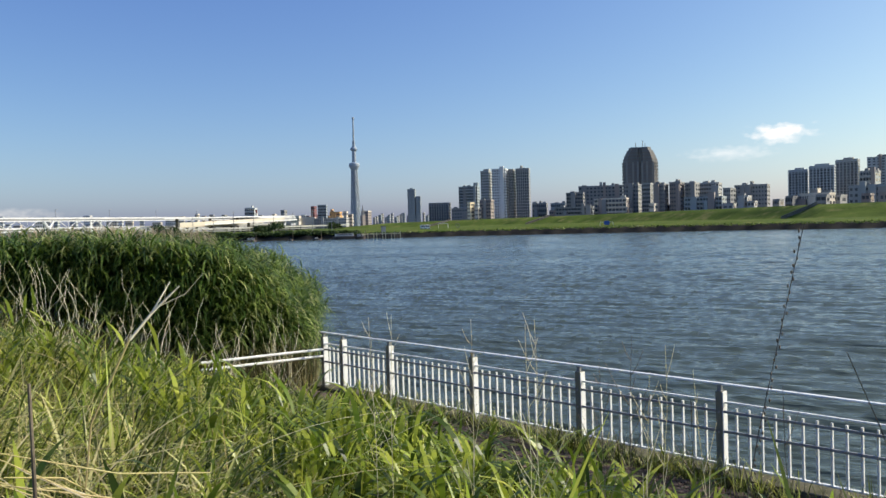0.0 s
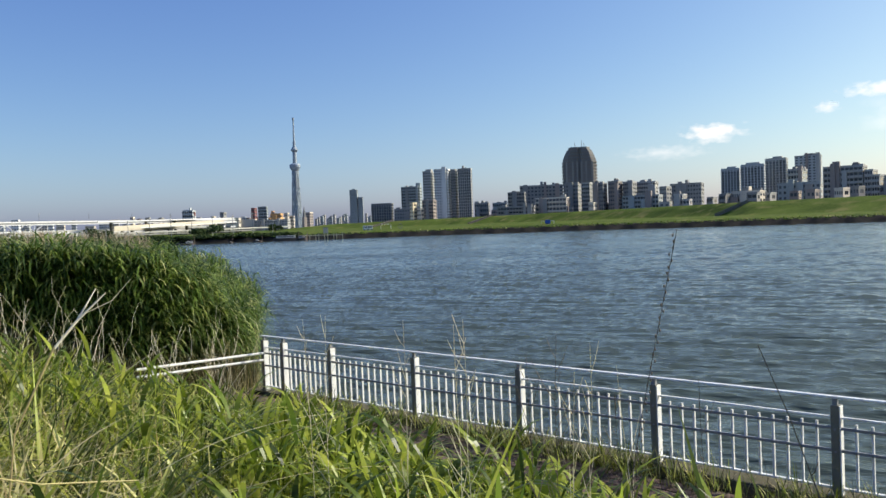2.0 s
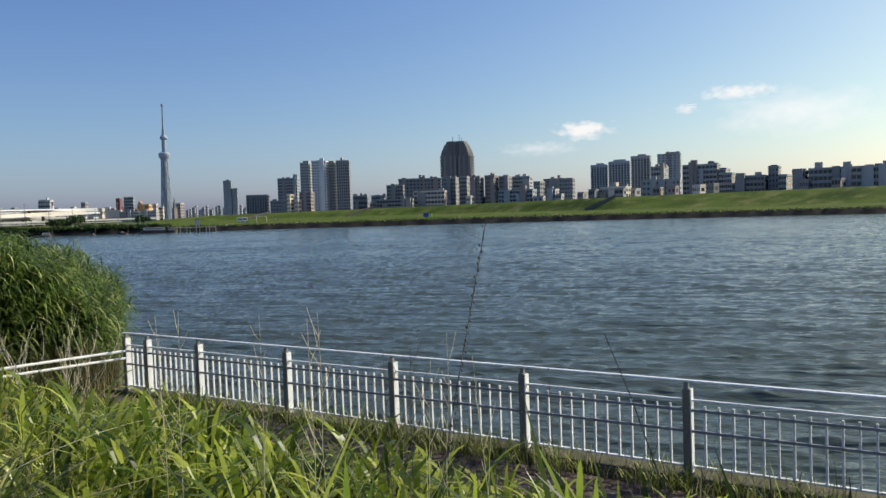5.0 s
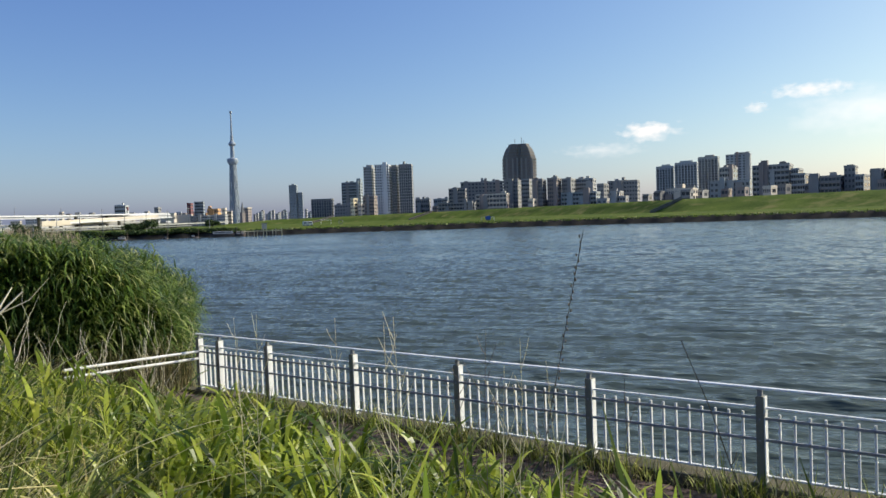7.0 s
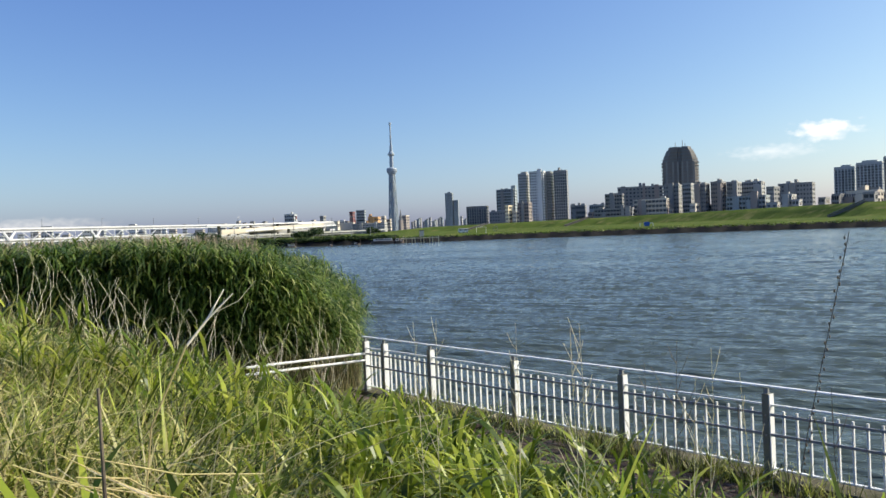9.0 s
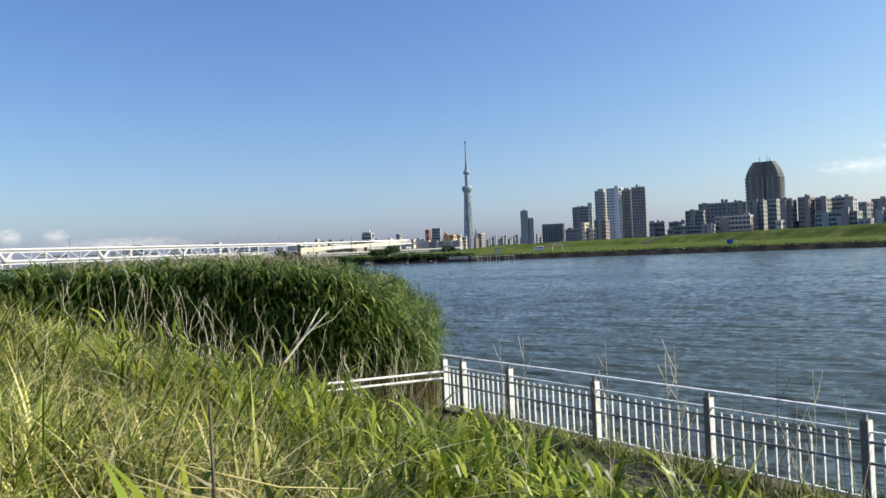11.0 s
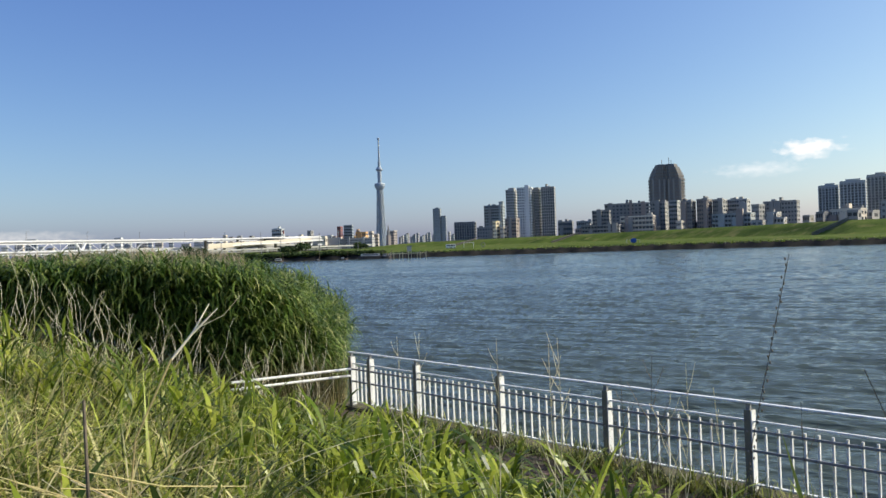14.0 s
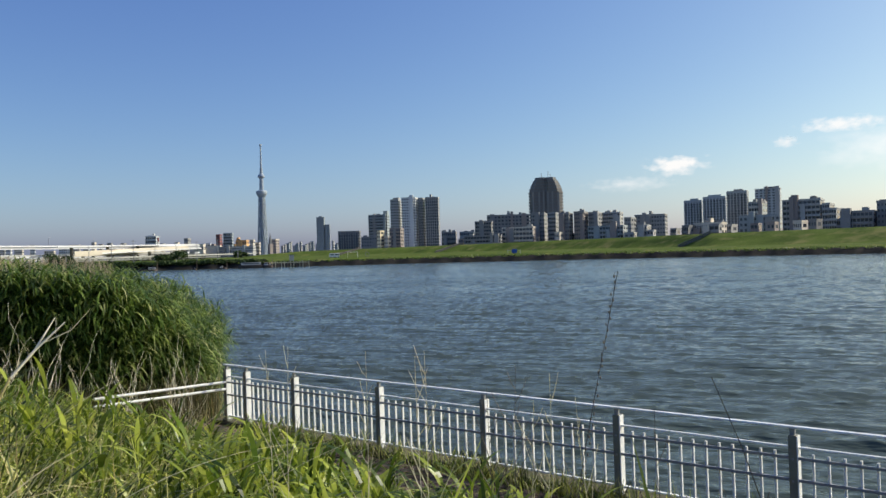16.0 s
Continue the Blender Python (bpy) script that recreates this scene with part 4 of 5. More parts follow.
# clouds: thin far veils, ragged by noise
def cloud(label, a, el, wide, tall, seed, strength=1.25, thin=0.5, edge=(0.62, 1.3)):
    m, t, n, l, p = nodes_of("cloud_vapour")
    co = n.new("ShaderNodeTexCoord")
    mp = n.new("ShaderNodeMapping")
    mp.inputs["Location"].default_value = (seed * 3.7, seed * 1.3, 0)
    mp.inputs["Scale"].default_value = (0.75 * wide / tall, 1.3, 1)
    l.new(co.outputs["Object"], mp.inputs["Vector"])
    tex = n.new("ShaderNodeTexNoise")
    tex.inputs["Scale"].default_value = 1.6
    tex.inputs["Detail"].default_value = 7
    l.new(mp.outputs[0], tex.inputs["Vector"])
    ball = n.new("ShaderNodeTexGradient")
    ball.gradient_type = "SPHERICAL"
    l.new(co.outputs["Object"], ball.inputs[0])
    add = n.new("ShaderNodeMath")
    add.operation = "MULTIPLY_ADD"
    l.new(ball.outputs["Fac"], add.inputs[0])
    add.inputs[1].default_value = 0.75
    l.new(tex.outputs[0], add.inputs[2])
    cut = n.new("ShaderNodeMapRange")
    cut.inputs[1].default_value, cut.inputs[2].default_value = edge
    cut.inputs[4].default_value = thin
    l.new(add.outputs[0], cut.inputs[0])
    gate = n.new("ShaderNodeMapRange")
    gate.inputs[2].default_value = 0.35
    l.new(ball.outputs["Fac"], gate.inputs[0])
    both = n.new("ShaderNodeMath")
    both.operation = "MULTIPLY"
    l.new(cut.outputs[0], both.inputs[0])
    l.new(gate.outputs[0], both.inputs[1])
    em = n.new("ShaderNodeEmission")
    em.inputs["Color"].default_value = (1, 0.98, 0.96, 1)
    em.inputs["Strength"].default_value = strength
    clear = n.new("ShaderNodeBsdfTransparent")
    mix = n.new("ShaderNodeMixShader")
    l.new(both.outputs[0], mix.inputs[0])
    l.new(clear.outputs[0], mix.inputs[1])
    l.new(em.outputs[0], mix.inputs[2])
    l.new(mix.outputs[0], n["Material Output"].inputs["Surface"])
    d = 4600.0
    bm = bmesh.new()
    bmesh.ops.create_grid(bm, x_segments=4, y_segments=4, size=1.0)
    ob = new("cloud", finish("cloud", bm, m))
    ob.matrix_basis = pose(*polar(a, d, height_at(el, d)), 90, 0, -a) @ Matrix.Diagonal((wide / 2 * d * 0.01745, tall / 2 * d * 0.01745, 1, 1))
    return tagged(ob, label, "cloud", kind="structure")


cloud("small white cloud low over the city", 67.7, 5.6, 6.2, 2.2, 1, 1.08, 0.95, (0.7, 1.12))
cloud("thin white streak of cloud", 78.3, 7.6, 7.0, 1.5, 2, 1.1, 0.85, (0.65, 1.2))
cloud("tiny white puff of cloud", 74.9, 6.7, 2.2, 1.1, 7, 1.08, 0.7, (0.65, 1.2))
cloud("faint veil of cloud near the horizon", 64.5, 4.4, 8.0, 1.4, 3, 1.1, 0.45)
cloud("faint veil of cloud", 82.0, 6.0, 14.0, 4.2, 4, 1.15, 0.6)
cloud("small white cloud over the bridge", 6.1, 2.0, 1.8, 1.5, 5, 1.0, 0.6)
cloud("small white cloud over the expressway", 8.8, 2.0, 2.2, 1.3, 6, 0.95, 0.5)
cloud("low pale bank of cloud behind the bridge", 13.0, 1.35, 13.0, 1.3, 8, 0.9, 0.5)

# ---- walkway and fence ----
SLOPE = -0.456
kerb = thing("kerb", "weathered concrete coping under the river fence", "kerb", pose(FENCE_X, 10.14, 0, SLOPE), kind="structure")
for k in range(9):
    y0 = 2.5 - 2.6 * (k + 1)
    part("coping_stone", box(bmesh.new(), -0.14, 0.34, y0, y0 + 2.585, -1.4, 0.035, 0.02), COPING, kerb)

fence = thing("fence", "white-painted steel railing fence along the river walkway", "fence", pose(FENCE_X, 10.14, 0.0, SLOPE))
POSTS = [1.94, 1.34] + [-2.0 * k for k in range(0, 9)]
bm = box(bmesh.new(), -0.055, 0.055, 0, 0.08, 0.0, 0.985, 0.006)
post_mesh = finish("post", bm, POST_SHADED)
# added thin white sheet: paints the sunlit -y face of each post
lit_face_mesh = finish("lit_post_face", box(bmesh.new(), -0.053, 0.053, -0.014, -0.001, 0.02, 0.98, 0.003), WHITE)
bm = box(bmesh.new(), -0.075, 0.075, -0.03, 0.12, 0.05, 0.066, 0.004)
foot_mesh = finish("base_plate", bm, POST_SHADED)
bm = box(bmesh.new(), -0.02, 0.02, 0.02, 0.07, 0.985, 1.05)
bracket_mesh = finish("rail_bracket", bm, RAIL)
bolt_mesh = finish("bolt", tube(bmesh.new(), [(0, 0, 0), (-0.012, 0, 0)], 0.012, 6), RAIL)
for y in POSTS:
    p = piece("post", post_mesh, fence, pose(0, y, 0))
    piece("lit_post_face", lit_face_mesh, p, pose(0, 0, 0))
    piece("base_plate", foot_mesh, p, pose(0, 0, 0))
    piece("rail_bracket", bracket_mesh, p, pose(0, 0, 0))
    for z in (0.74, 0.51):
        piece("bolt", bolt_mesh, p, pose(-0.055, 0.04, z))
top_rail = box(bmesh.new(), -0.035, 0.035, POSTS[-1] - 0.3, POSTS[0] + 0.12, 1.052, 1.075, 0.006)
part("handrail", top_rail, WHITE, fence)
BAR = finish("baluster", box(bmesh.new(), -0.016, 0.016, -0.0105, 0.0105, 0.13, 0.80), WHITE)
for a, b in zip(POSTS, POSTS[1:]):
    lo, hi = b + 0.08, a
    for nm, x0, x1, z0, z1, mt in (("upper_rail", -0.02, 0.02, 0.845, 0.865, WHITE), ("mesh_rail", -0.045, -0.017, 0.735, 0.765, RAIL), ("mesh_rail", -0.045, -0.017, 0.505, 0.535, RAIL), ("bottom_rail", -0.024, 0.024, 0.115, 0.135, WHITE)):
        part(nm, box(bmesh.new(), x0, x1, lo, hi, z0, z1, 0.003), mt, fence)
    n = 12 if a - b > 1.9 else (8 if a - b > 1.0 else 3)
    for k in range(n):
        piece("baluster", BAR, fence, pose(0, lo + (hi - lo) * (k + 1) / (n + 1), 0))

barrier = thing("pipe_barrier", "two white steel pipes closing the walkway end", "barrier")
for z0, z1 in ((0.83, 0.735), (0.705, 0.605)):
    part("pipe", tube(bmesh.new(), [(5.93, 12.1, z0), (7.2, 12.1, 0.5 * (z0 + z1)), (8.4, 12.1, z1)], 0.023, 10), WHITE, barrier)
part("post", tube(bmesh.new(), [(6.2, 12.13, -0.1), (6.2, 12.13, 0.86)], 0.03, 8), RAIL, barrier)

pavement = thing("pavement", "dark brick paving with dead weed litter", "paving", kind="structure")
PV = finish("paver", box(bmesh.new(), -0.145, 0.145, -0.07, 0.07, -0.06, 0.02, 0.008), PAVER)
for i in range(12):
    for j in range(25):
        x = 6.35 + 0.153 * i
        y = 0.9 + 0.303 * j + (0.15 if i % 2 else 0)
        piece("paver", PV, pavement, pose(x, y, 0.004 * math.sin(i * 7.1 + j * 3.3), 0.6 * math.sin(i * 3 + j), 0.6 * math.cos(i + j * 5), 90))
bm = bmesh.new()
for j0, j1 in ((-12, 0.75), (8.6, 12.6)):
    box(bm, 6.28, 8.12, j0, j1, -0.06, 0.012)
tagged(part("paving_bed", bm, PAVER, pavement), kind="stuff")


# ---- grass, reeds, weeds ----
def on_ground(x, y):
    return np.stack([x, y, ground_z(x, y) - 0.03], -1)


def fan(n, a0, a1, r0, r1, power=1.0):
    """Places round the slope, thicker near the eye."""
    a = np.radians(a0 + (a1 - a0) * rng.random(n))
    r = r0 + (r1 - r0) * rng.random(n) ** power
    return r * np.sin(a), r * np.cos(a)


def grassy(x, y):
    """How grassy a place is: full on the slope, ragged towards the paving, and none in the reeds."""
    edge = 6.45 - 1.15 * np.exp(-(((y - 4.6) / 2.4) ** 2)) + 0.35 * np.sin(y * 1.3) + 0.2 * np.sin(y * 3.1 + 1)
    k = np.clip((edge - x) / 0.7, 0, 1)
    k = np.where((y > 8.6) & (x < 7.6), np.maximum(k, 0.8), k)
    return k * (y < 14.0) * (y > -6)


tx, ty = fan(5200, -8, 100, 1.3, 15.0, 0.72)
keep = rng.random(len(tx)) < grassy(tx, ty) * np.where(tx > 2.2, 0.62, 1.0)
tx, ty = tx[keep], ty[keep]
m = len(tx)
each = 30
tall = (0.5 + 0.45 * rng.random(m)) * (0.85 + 0.3 * np.sin(tx * 1.7 + np.sin(ty * 1.3)) * np.sin(ty * 1.5 + tx))
tall *= np.clip(0.45 + (5.9 - tx) * 0.25, 0.45, 1.0) * np.clip(0.5 + 0.13 * np.hypot(tx, ty), 0.5, 1.1)
idx = np.repeat(np.arange(m), each)
n = len(idx)
out = rng.random(n) * 6.28
off = 0.09 * np.sqrt(rng.random(n))
x, y = tx[idx] + off * np.cos(out), ty[idx] + off * np.sin(out)
far = np.hypot(x, y)
h = tall[idx] * (0.55 + 0.6 * rng.random(n))
fine = blades(on_ground(x, y), h, 0.007 + 0.016 * rng.random(n) ** 1.5 + 0.0007 * far, out + 0.5 * rng.normal(size=n), 0.1 + 0.75 * rng.random(n), 0.6 + 2.1 * rng.random(n), 5, 0.6)
grass = new("grass", raw_mesh("grass", *fine, GRASS))
tagged(grass, "tussocks of sunlit yellow-green grass on the bank", "grass", kind="stuff")

# the bank goes on behind, more thinly
bx, by = fan(2600, 100, 352, 1.5, 14.0, 0.6)
keep = rng.random(len(bx)) < grassy(bx, by)
bx, by = bx[keep], by[keep]
idx = np.repeat(np.arange(len(bx)), 16)
n = len(idx)
out = rng.random(n) * 6.28
x, y = bx[idx] + 0.12 * np.cos(out), by[idx] + 0.12 * np.sin(out)
rear = blades(on_ground(x, y), 0.35 + 0.4 * rng.random(n), 0.012 + 0.012 * rng.random(n), out, 0.1 + 0.5 * rng.random(n), 0.4 + 1.8 * rng.random(n), 4, 0.6)
tagged(new("grass_behind", raw_mesh("grass_behind", *rear, GRASS)), "thinner yellow-green grass further along the bank", "grass", kind="stuff")

# leafy stems among the tussocks
sx, sy = fan(7000, -8, 100, 1.4, 12.5, 0.75)
keep = (rng.random(len(sx)) < grassy(sx, sy)) & (np.degrees(np.arctan2(sx, sy)) + 9 * np.sin(sx * 1.3 + sy * 0.7) + 7 * np.sin(sy * 1.1 - 0.5 * sx) + 8 * rng.normal(size=len(sx)) > 32)
sx, sy = sx[keep], sy[keep]
m = len(sx)
tall = (0.45 + 0.4 * rng.random(m)) * np.clip(0.5 + 0.14 * np.hypot(sx, sy), 0.5, 1.1) * np.clip(0.45 + (5.9 - sx) * 0.24, 0.45, 1.0)
spin = rng.random(m) * 6.28
sets = []
for k in range(8):
    u = 0.2 + 0.8 * k / 7
    root = on_ground(sx, sy)
    root[:, 2] += tall * u
    ln = (0.26 + 0.42 * rng.random(m)) * (1.05 - 0.35 * u)
    sets.append(blades(root, ln, 0.018 + 0.026 * rng.random(m), spin + 3.14 * k + 0.6 * rng.normal(size=m), 0.25 + 0.5 * rng.random(m), 0.7 + 1.3 * rng.random(m), 5, 0.3, 0.05, 0.5))
sets.append(blades(on_ground(sx, sy), tall, np.full(m, 0.008), spin, np.zeros(m), np.full(m, 0.05), 2, 0.2, 0.6, 1.0))
broad = new("broad_grass", raw_mesh("broad_grass", *joined(sets), BROAD))
tagged(broad, "leafy green cane stems among the grass", "grass", kind="stuff")

x, y = fan(30000, -8, 80, 1.6, 14, 0.8)
lush = np.clip(1.5 - x / 4.0 + 0.4 * np.sin(x * 2.3 + y * 1.1) * np.sin(y * 1.6), 0.06, 1)
keep = rng.random(len(x)) < grassy(x, y) * lush
x, y = x[keep], y[keep]
n = len(x)
dry = blades(on_ground(x, y), 0.5 + 0.5 * rng.random(n), 0.004 + 0.005 * rng.random(n), rng.random(n) * 6.28, 0.3 + 1.1 * rng.random(n), -0.3 + 2.6 * rng.random(n), 5, 0.2)
straw = new("dry_grass", raw_mesh("dry_grass", *dry, STRAW))
tagged(straw, "dry straw stems tangled in the green grass", "grass", kind="stuff")

# long straws lying bent over the bank
n = 45
a = np.radians(2 + 36 * rng.random(n))
r = 1.9 + 5.5 * rng.random(n)
x, y = r * np.sin(a), r * np.cos(a)
root = on_ground(x, y)
root[:, 2] += 0.4 + 0.2 * rng.random(n)
lying = blades(root, 0.7 + 0.7 * rng.random(n), 0.008 + 0.006 * rng.random(n), rng.normal(size=n) * 0.7 - 0.6, 0.9 + 0.5 * rng.random(n), 0.2 + 0.8 * rng.random(n), 7, 0.15, 0.3, 0.9)
tagged(new("lying_straw", raw_mesh("lying_straw", *lying, STRAW)), "long pale straws lying bent over the grass", "grass", kind="stuff")

# big leaves close by
n = 48
a = np.radians(4 + 88 * rng.random(n))
r = 1.35 + 0.75 * rng.random(n)
x, y = r * np.sin(a), r * np.cos(a)
tip_z = EYE - r * np.tan(np.radians(16.0 + 5 * rng.random(n)))
ln = 0.45 + 0.3 * rng.random(n)
root = np.stack([x, y, tip_z - ln * 0.86], -1)
big = blades(root, ln, 0.016 + 0.016 * rng.random(n), rng.random(n) * 6.28, 0.08 + 0.3 * rng.random(n), 0.2 + 1.2 * rng.random(n), 8, 0.25, 0.04, 0.55)
stalk = blades(on_ground(x, y), np.maximum(0.1, root[:, 2] - ground_z(x, y) + 0.05), np.full(n, 0.012), rng.random(n) * 6.28, np.zeros(n), np.full(n, 0.02), 2, 0.2, 0.8, 1.0)
tagged(new("cane_leaves", raw_mesh("cane_leaves", *joined([big, stalk]), BROAD)), "long green cane leaves standing close by", "grass", kind="stuff")

# cane shoots that stand up out of the near grass: direction, distance, fall of the tip below the eye, leaf width
SHOOTS = [(53.2, 1.9, 17.4, 0.018), (54.4, 2.0, 18.6, 0.016), (70.4, 2.1, 16.6, 0.02), (71.4, 2.2, 18.0, 0.017), (69.4, 2.15, 18.6, 0.016), (62.0, 2.5, 18.6, 0.016), (45.5, 2.2, 18.4, 0.017), (79.5, 2.3, 18.4, 0.018), (9.8, 1.35, 11.6, 0.03), (11.2, 1.4, 14.4, 0.032), (14.6, 1.5, 16.2, 0.026), (34.0, 2.3, 17.8, 0.018)]
for k, (a, r, fall, wide) in enumerate(SHOOTS):
    rr = np.random.default_rng(300 + k)
    top = polar(a, r, EYE - r * math.tan(radians(fall)))
    foot = float(ground_z(np.float64(top.x), np.float64(top.y))) - 0.03
    shoot = thing("cane_shoot", "young bright green cane shoot with broad upright leaves", "cane", pose(top.x, top.y, foot), "cane shoots")
    tall = top.z - foot
    part("stem", tube(bmesh.new(), [(0, 0, 0), (0.004, 0.004, tall * 0.5), (0, 0, tall * 0.86)], [0.006, 0.005, 0.002], 6), SHOOT, shoot)
    for j in range(5):
        at = np.array([[0, 0, tall * (0.42 + 0.11 * j)]])
        ln = np.array([max(0.2, (tall - at[0, 2]) * (1.04 if j > 2 else 0.9))])
        leaf = new("leaf", raw_mesh("leaf", *blades(at, ln, np.array([wide]), np.array([2.4 * j + rr.random()]), np.array([0.1 + 0.12 * (4 - j) + 0.1 * rr.random()]), np.array([0.3 + 0.5 * rr.random() + 0.3 * (4 - j) * rr.random()]), 8, 0.3, 0.03, 0.5), SHOOT))
        leaf.parent = shoot

# weeds and litter on the paving
sets = []
for k in range(115):
    cx, cy = (8.16, -2 + 12.8 * rng.random()) if k % 3 else (6.3 + 0.35 * rng.random(), 0 + 10 * rng.random())
    n = 26
    px, py = cx + 0.1 * rng.normal(size=n), cy + 0.16 * rng.normal(size=n)
    px = np.minimum(px, 8.27)
    sets.append(blades(np.stack([px, py, np.full(n, 0.0)], -1), 0.12 + 0.36 * rng.random(n), 0.008 + 0.01 * rng.random(n), rng.random(n) * 6.28, 0.1 + 0.6 * rng.random(n), 0.3 + rng.random(n), 4, 0.4))
tagged(new("weed_tufts", raw_mesh("weed_tufts", *joined(sets), GRASS)), "green weed tufts in the paving and along the coping", "weeds", kind="stuff")
n = 2600
px, py = 6.2 + 1.95 * rng.random(n), 0.2 + 10 * rng.random(n)
litter = blades(np.stack([px, py, 0.02 + 0.05 * rng.random(n)], -1), 0.1 + 0.25 * rng.random(n), 0.004 + 0.006 * rng.random(n), rng.random(n) * 6.28, 1.35 + 0.2 * rng.random(n), 0.2 * rng.random(n), 2, 0.4)
tagged(new("weed_litter", raw_mesh("weed_litter", *litter, REED_STEM)), "dead weed litter lying on the paving", "litter", kind="stuff")

n = 2600
px, py = np.where(rng.random(n) < 0.55, 6.0 + 0.6 * rng.random(n), 7.5 + 0.75 * rng.random(n) ** 0.6), -1.5 + 12.5 * rng.random(n)
tangle = blades(np.stack([px, py, np.full(n, 0.0)], -1), 0.15 + 0.55 * rng.random(n) ** 1.6, 0.004 + 0.004 * rng.random(n), rng.random(n) * 6.28, 0.9 * rng.random(n), 1.4 * rng.random(n), 5, 0.3)
tagged(new("dead_weeds", raw_mesh("dead_weeds", *tangle, REED_STEM)), "tangle of dead brown weeds along the walkway", "weeds", kind="stuff")

# reed bed past the fence end
REED_AZ = [2.5, 8.0, 20.0, 26.0, 28.7, 31.2, 33.2, 34.3]
REED_TOP = [2.5, 2.68, 2.78, 2.66, 2.46, 2.02, 1.5, 0.85]
n = 8800
ry = 12.7 + 9.5 * rng.random(n) ** 1.7
ra = 2.5 + 31.6 * rng.random(n)
ry = ry + np.clip((29 - ra) / 20, 0, 1) * 2.8
rx = ry * np.tan(np.radians(ra))
base = np.where(rx > 8.6, WATER_Z, ground_z(rx, np.minimum(ry, 30)) - 0.05)
top = np.interp(ra, REED_AZ, REED_TOP) + 0.12 * np.sin(ra * 1.9) + 0.22 * (rng.random(n) - 0.6) + 0.02 * (ry - 13)
rh = np.maximum(top - base, 0.6)
depth_in = ry - 12.7 - np.clip((29 - ra) / 20, 0, 1) * 2.8
front = np.clip((2.8 - depth_in) / 2.5, 0, 1)
yaw = np.where(rng.random(n) < front, -1.75 + 0.5 * rng.normal(size=n), rng.random(n) * 6.28)
lean = 0.06 + 0.1 * rng.random(n) + 0.14 * front * np.clip((33 - ra) / 8, 0, 1)
ry = ry + 0.55 * front
inner = depth_in > 1.2
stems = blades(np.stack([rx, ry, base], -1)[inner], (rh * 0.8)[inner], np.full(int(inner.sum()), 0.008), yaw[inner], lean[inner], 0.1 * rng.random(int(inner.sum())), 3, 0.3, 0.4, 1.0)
sets = []
for k in range(13):
    bare = np.interp(ra, [8, 20, 26, 29], [0.5, 0.42, 0.3, 0.15]) + 0.12 * rng.random(n)
    u = bare + (1 - bare) * ((k + rng.random(n)) / 13) ** 0.8
    at = np.stack([rx + np.cos(yaw) * np.sin(lean + 0.03) * rh * u, ry + np.sin(yaw) * np.sin(lean + 0.03) * rh * u, base + rh * u * 0.985], -1)
    ly = rng.random(n) * 6.28
    args = (at, 0.35 + 0.45 * rng.random(n), 0.02 + 0.024 * rng.random(n), ly, 0.45 + 0.6 * rng.random(n), 1.2 + 1.6 * rng.random(n), 5, 0.3)
    sets.append(blades(*args))
reeds = new("reed_bed", raw_mesh("reed_bed", *joined(sets), REED))
tagged(reeds, "dense bed of tall green reeds with drooping leaves", "reeds", kind="stuff")
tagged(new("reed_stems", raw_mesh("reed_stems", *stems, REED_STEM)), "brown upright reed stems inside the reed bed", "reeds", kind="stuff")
n = 420
a = 7.5 + 20 * rng.random(n)
y = 13.2 + 8 * rng.random(n) + np.clip((29 - a) / 20, 0, 1) * 2.8
x = y * np.tan(np.radians(a))
tz = np.interp(a, REED_AZ, REED_TOP) + 0.02 * (y - 13)
sets = []
for k in range(9):
    sets.append(blades(np.stack([x, y, tz - 0.05 + 0.03 * k], -1), 0.1 + 0.14 * rng.random(n), np.full(n, 0.008), rng.random(n) * 6.28, 0.1 + 0.4 * rng.random(n), 0.5 * rng.random(n), 2, 0.3))
sets.append(blades(np.stack([x, y, tz - 0.5], -1), np.full(n, 0.75), np.full(n, 0.007), rng.random(n) * 6.28, 0.1 * rng.random(n), 0.15 * rng.random(n), 3, 0.2))
tagged(new("reed_plumes", raw_mesh("reed_plumes", *joined(sets), PLUME)), "old brown reed plumes above the reed bed", "reeds", kind="stuff")
# dead stems before the reeds
n = 950
a = 9 + 25.5 * rng.random(n)
y = 12.35 + 0.9 * rng.random(n) + np.clip((29 - a) / 20, 0, 1) * 2.4
x = y * np.tan(np.radians(a))
dead = blades(on_ground(x, y), 0.35 + 1.1 * rng.random(n) ** 2.5, 0.006 + 0.006 * rng.random(n), rng.random(n) * 6.28, 0.9 * rng.random(n) - 0.2, 1.3 * rng.random(n) - 0.3, 5, 0.3)
tagged(new("dead_reeds", raw_mesh("dead_reeds", *dead, STRAW)), "dead straw-coloured stems before the reed bed", "reeds", kind="stuff")

# brown dead stems at the foot of the reeds
n = 2200
a = 19 + 15.3 * rng.random(n)
y = 12.45 + 0.7 * rng.random(n) + np.clip((29 - a) / 20, 0, 1) * 2.5
x = y * np.tan(np.radians(a))
brown = blades(on_ground(x, y), 0.35 + 0.75 * rng.random(n), 0.006 + 0.006 * rng.random(n), rng.random(n) * 6.28, 0.25 * rng.random(n), 0.6 * rng.random(n), 4, 0.3)
tagged(new("brown_reed_stubble", raw_mesh("brown_reed_stubble", *brown, REED_STEM)), "brown dead stems at the foot of the reed bed", "reeds", kind="stuff")


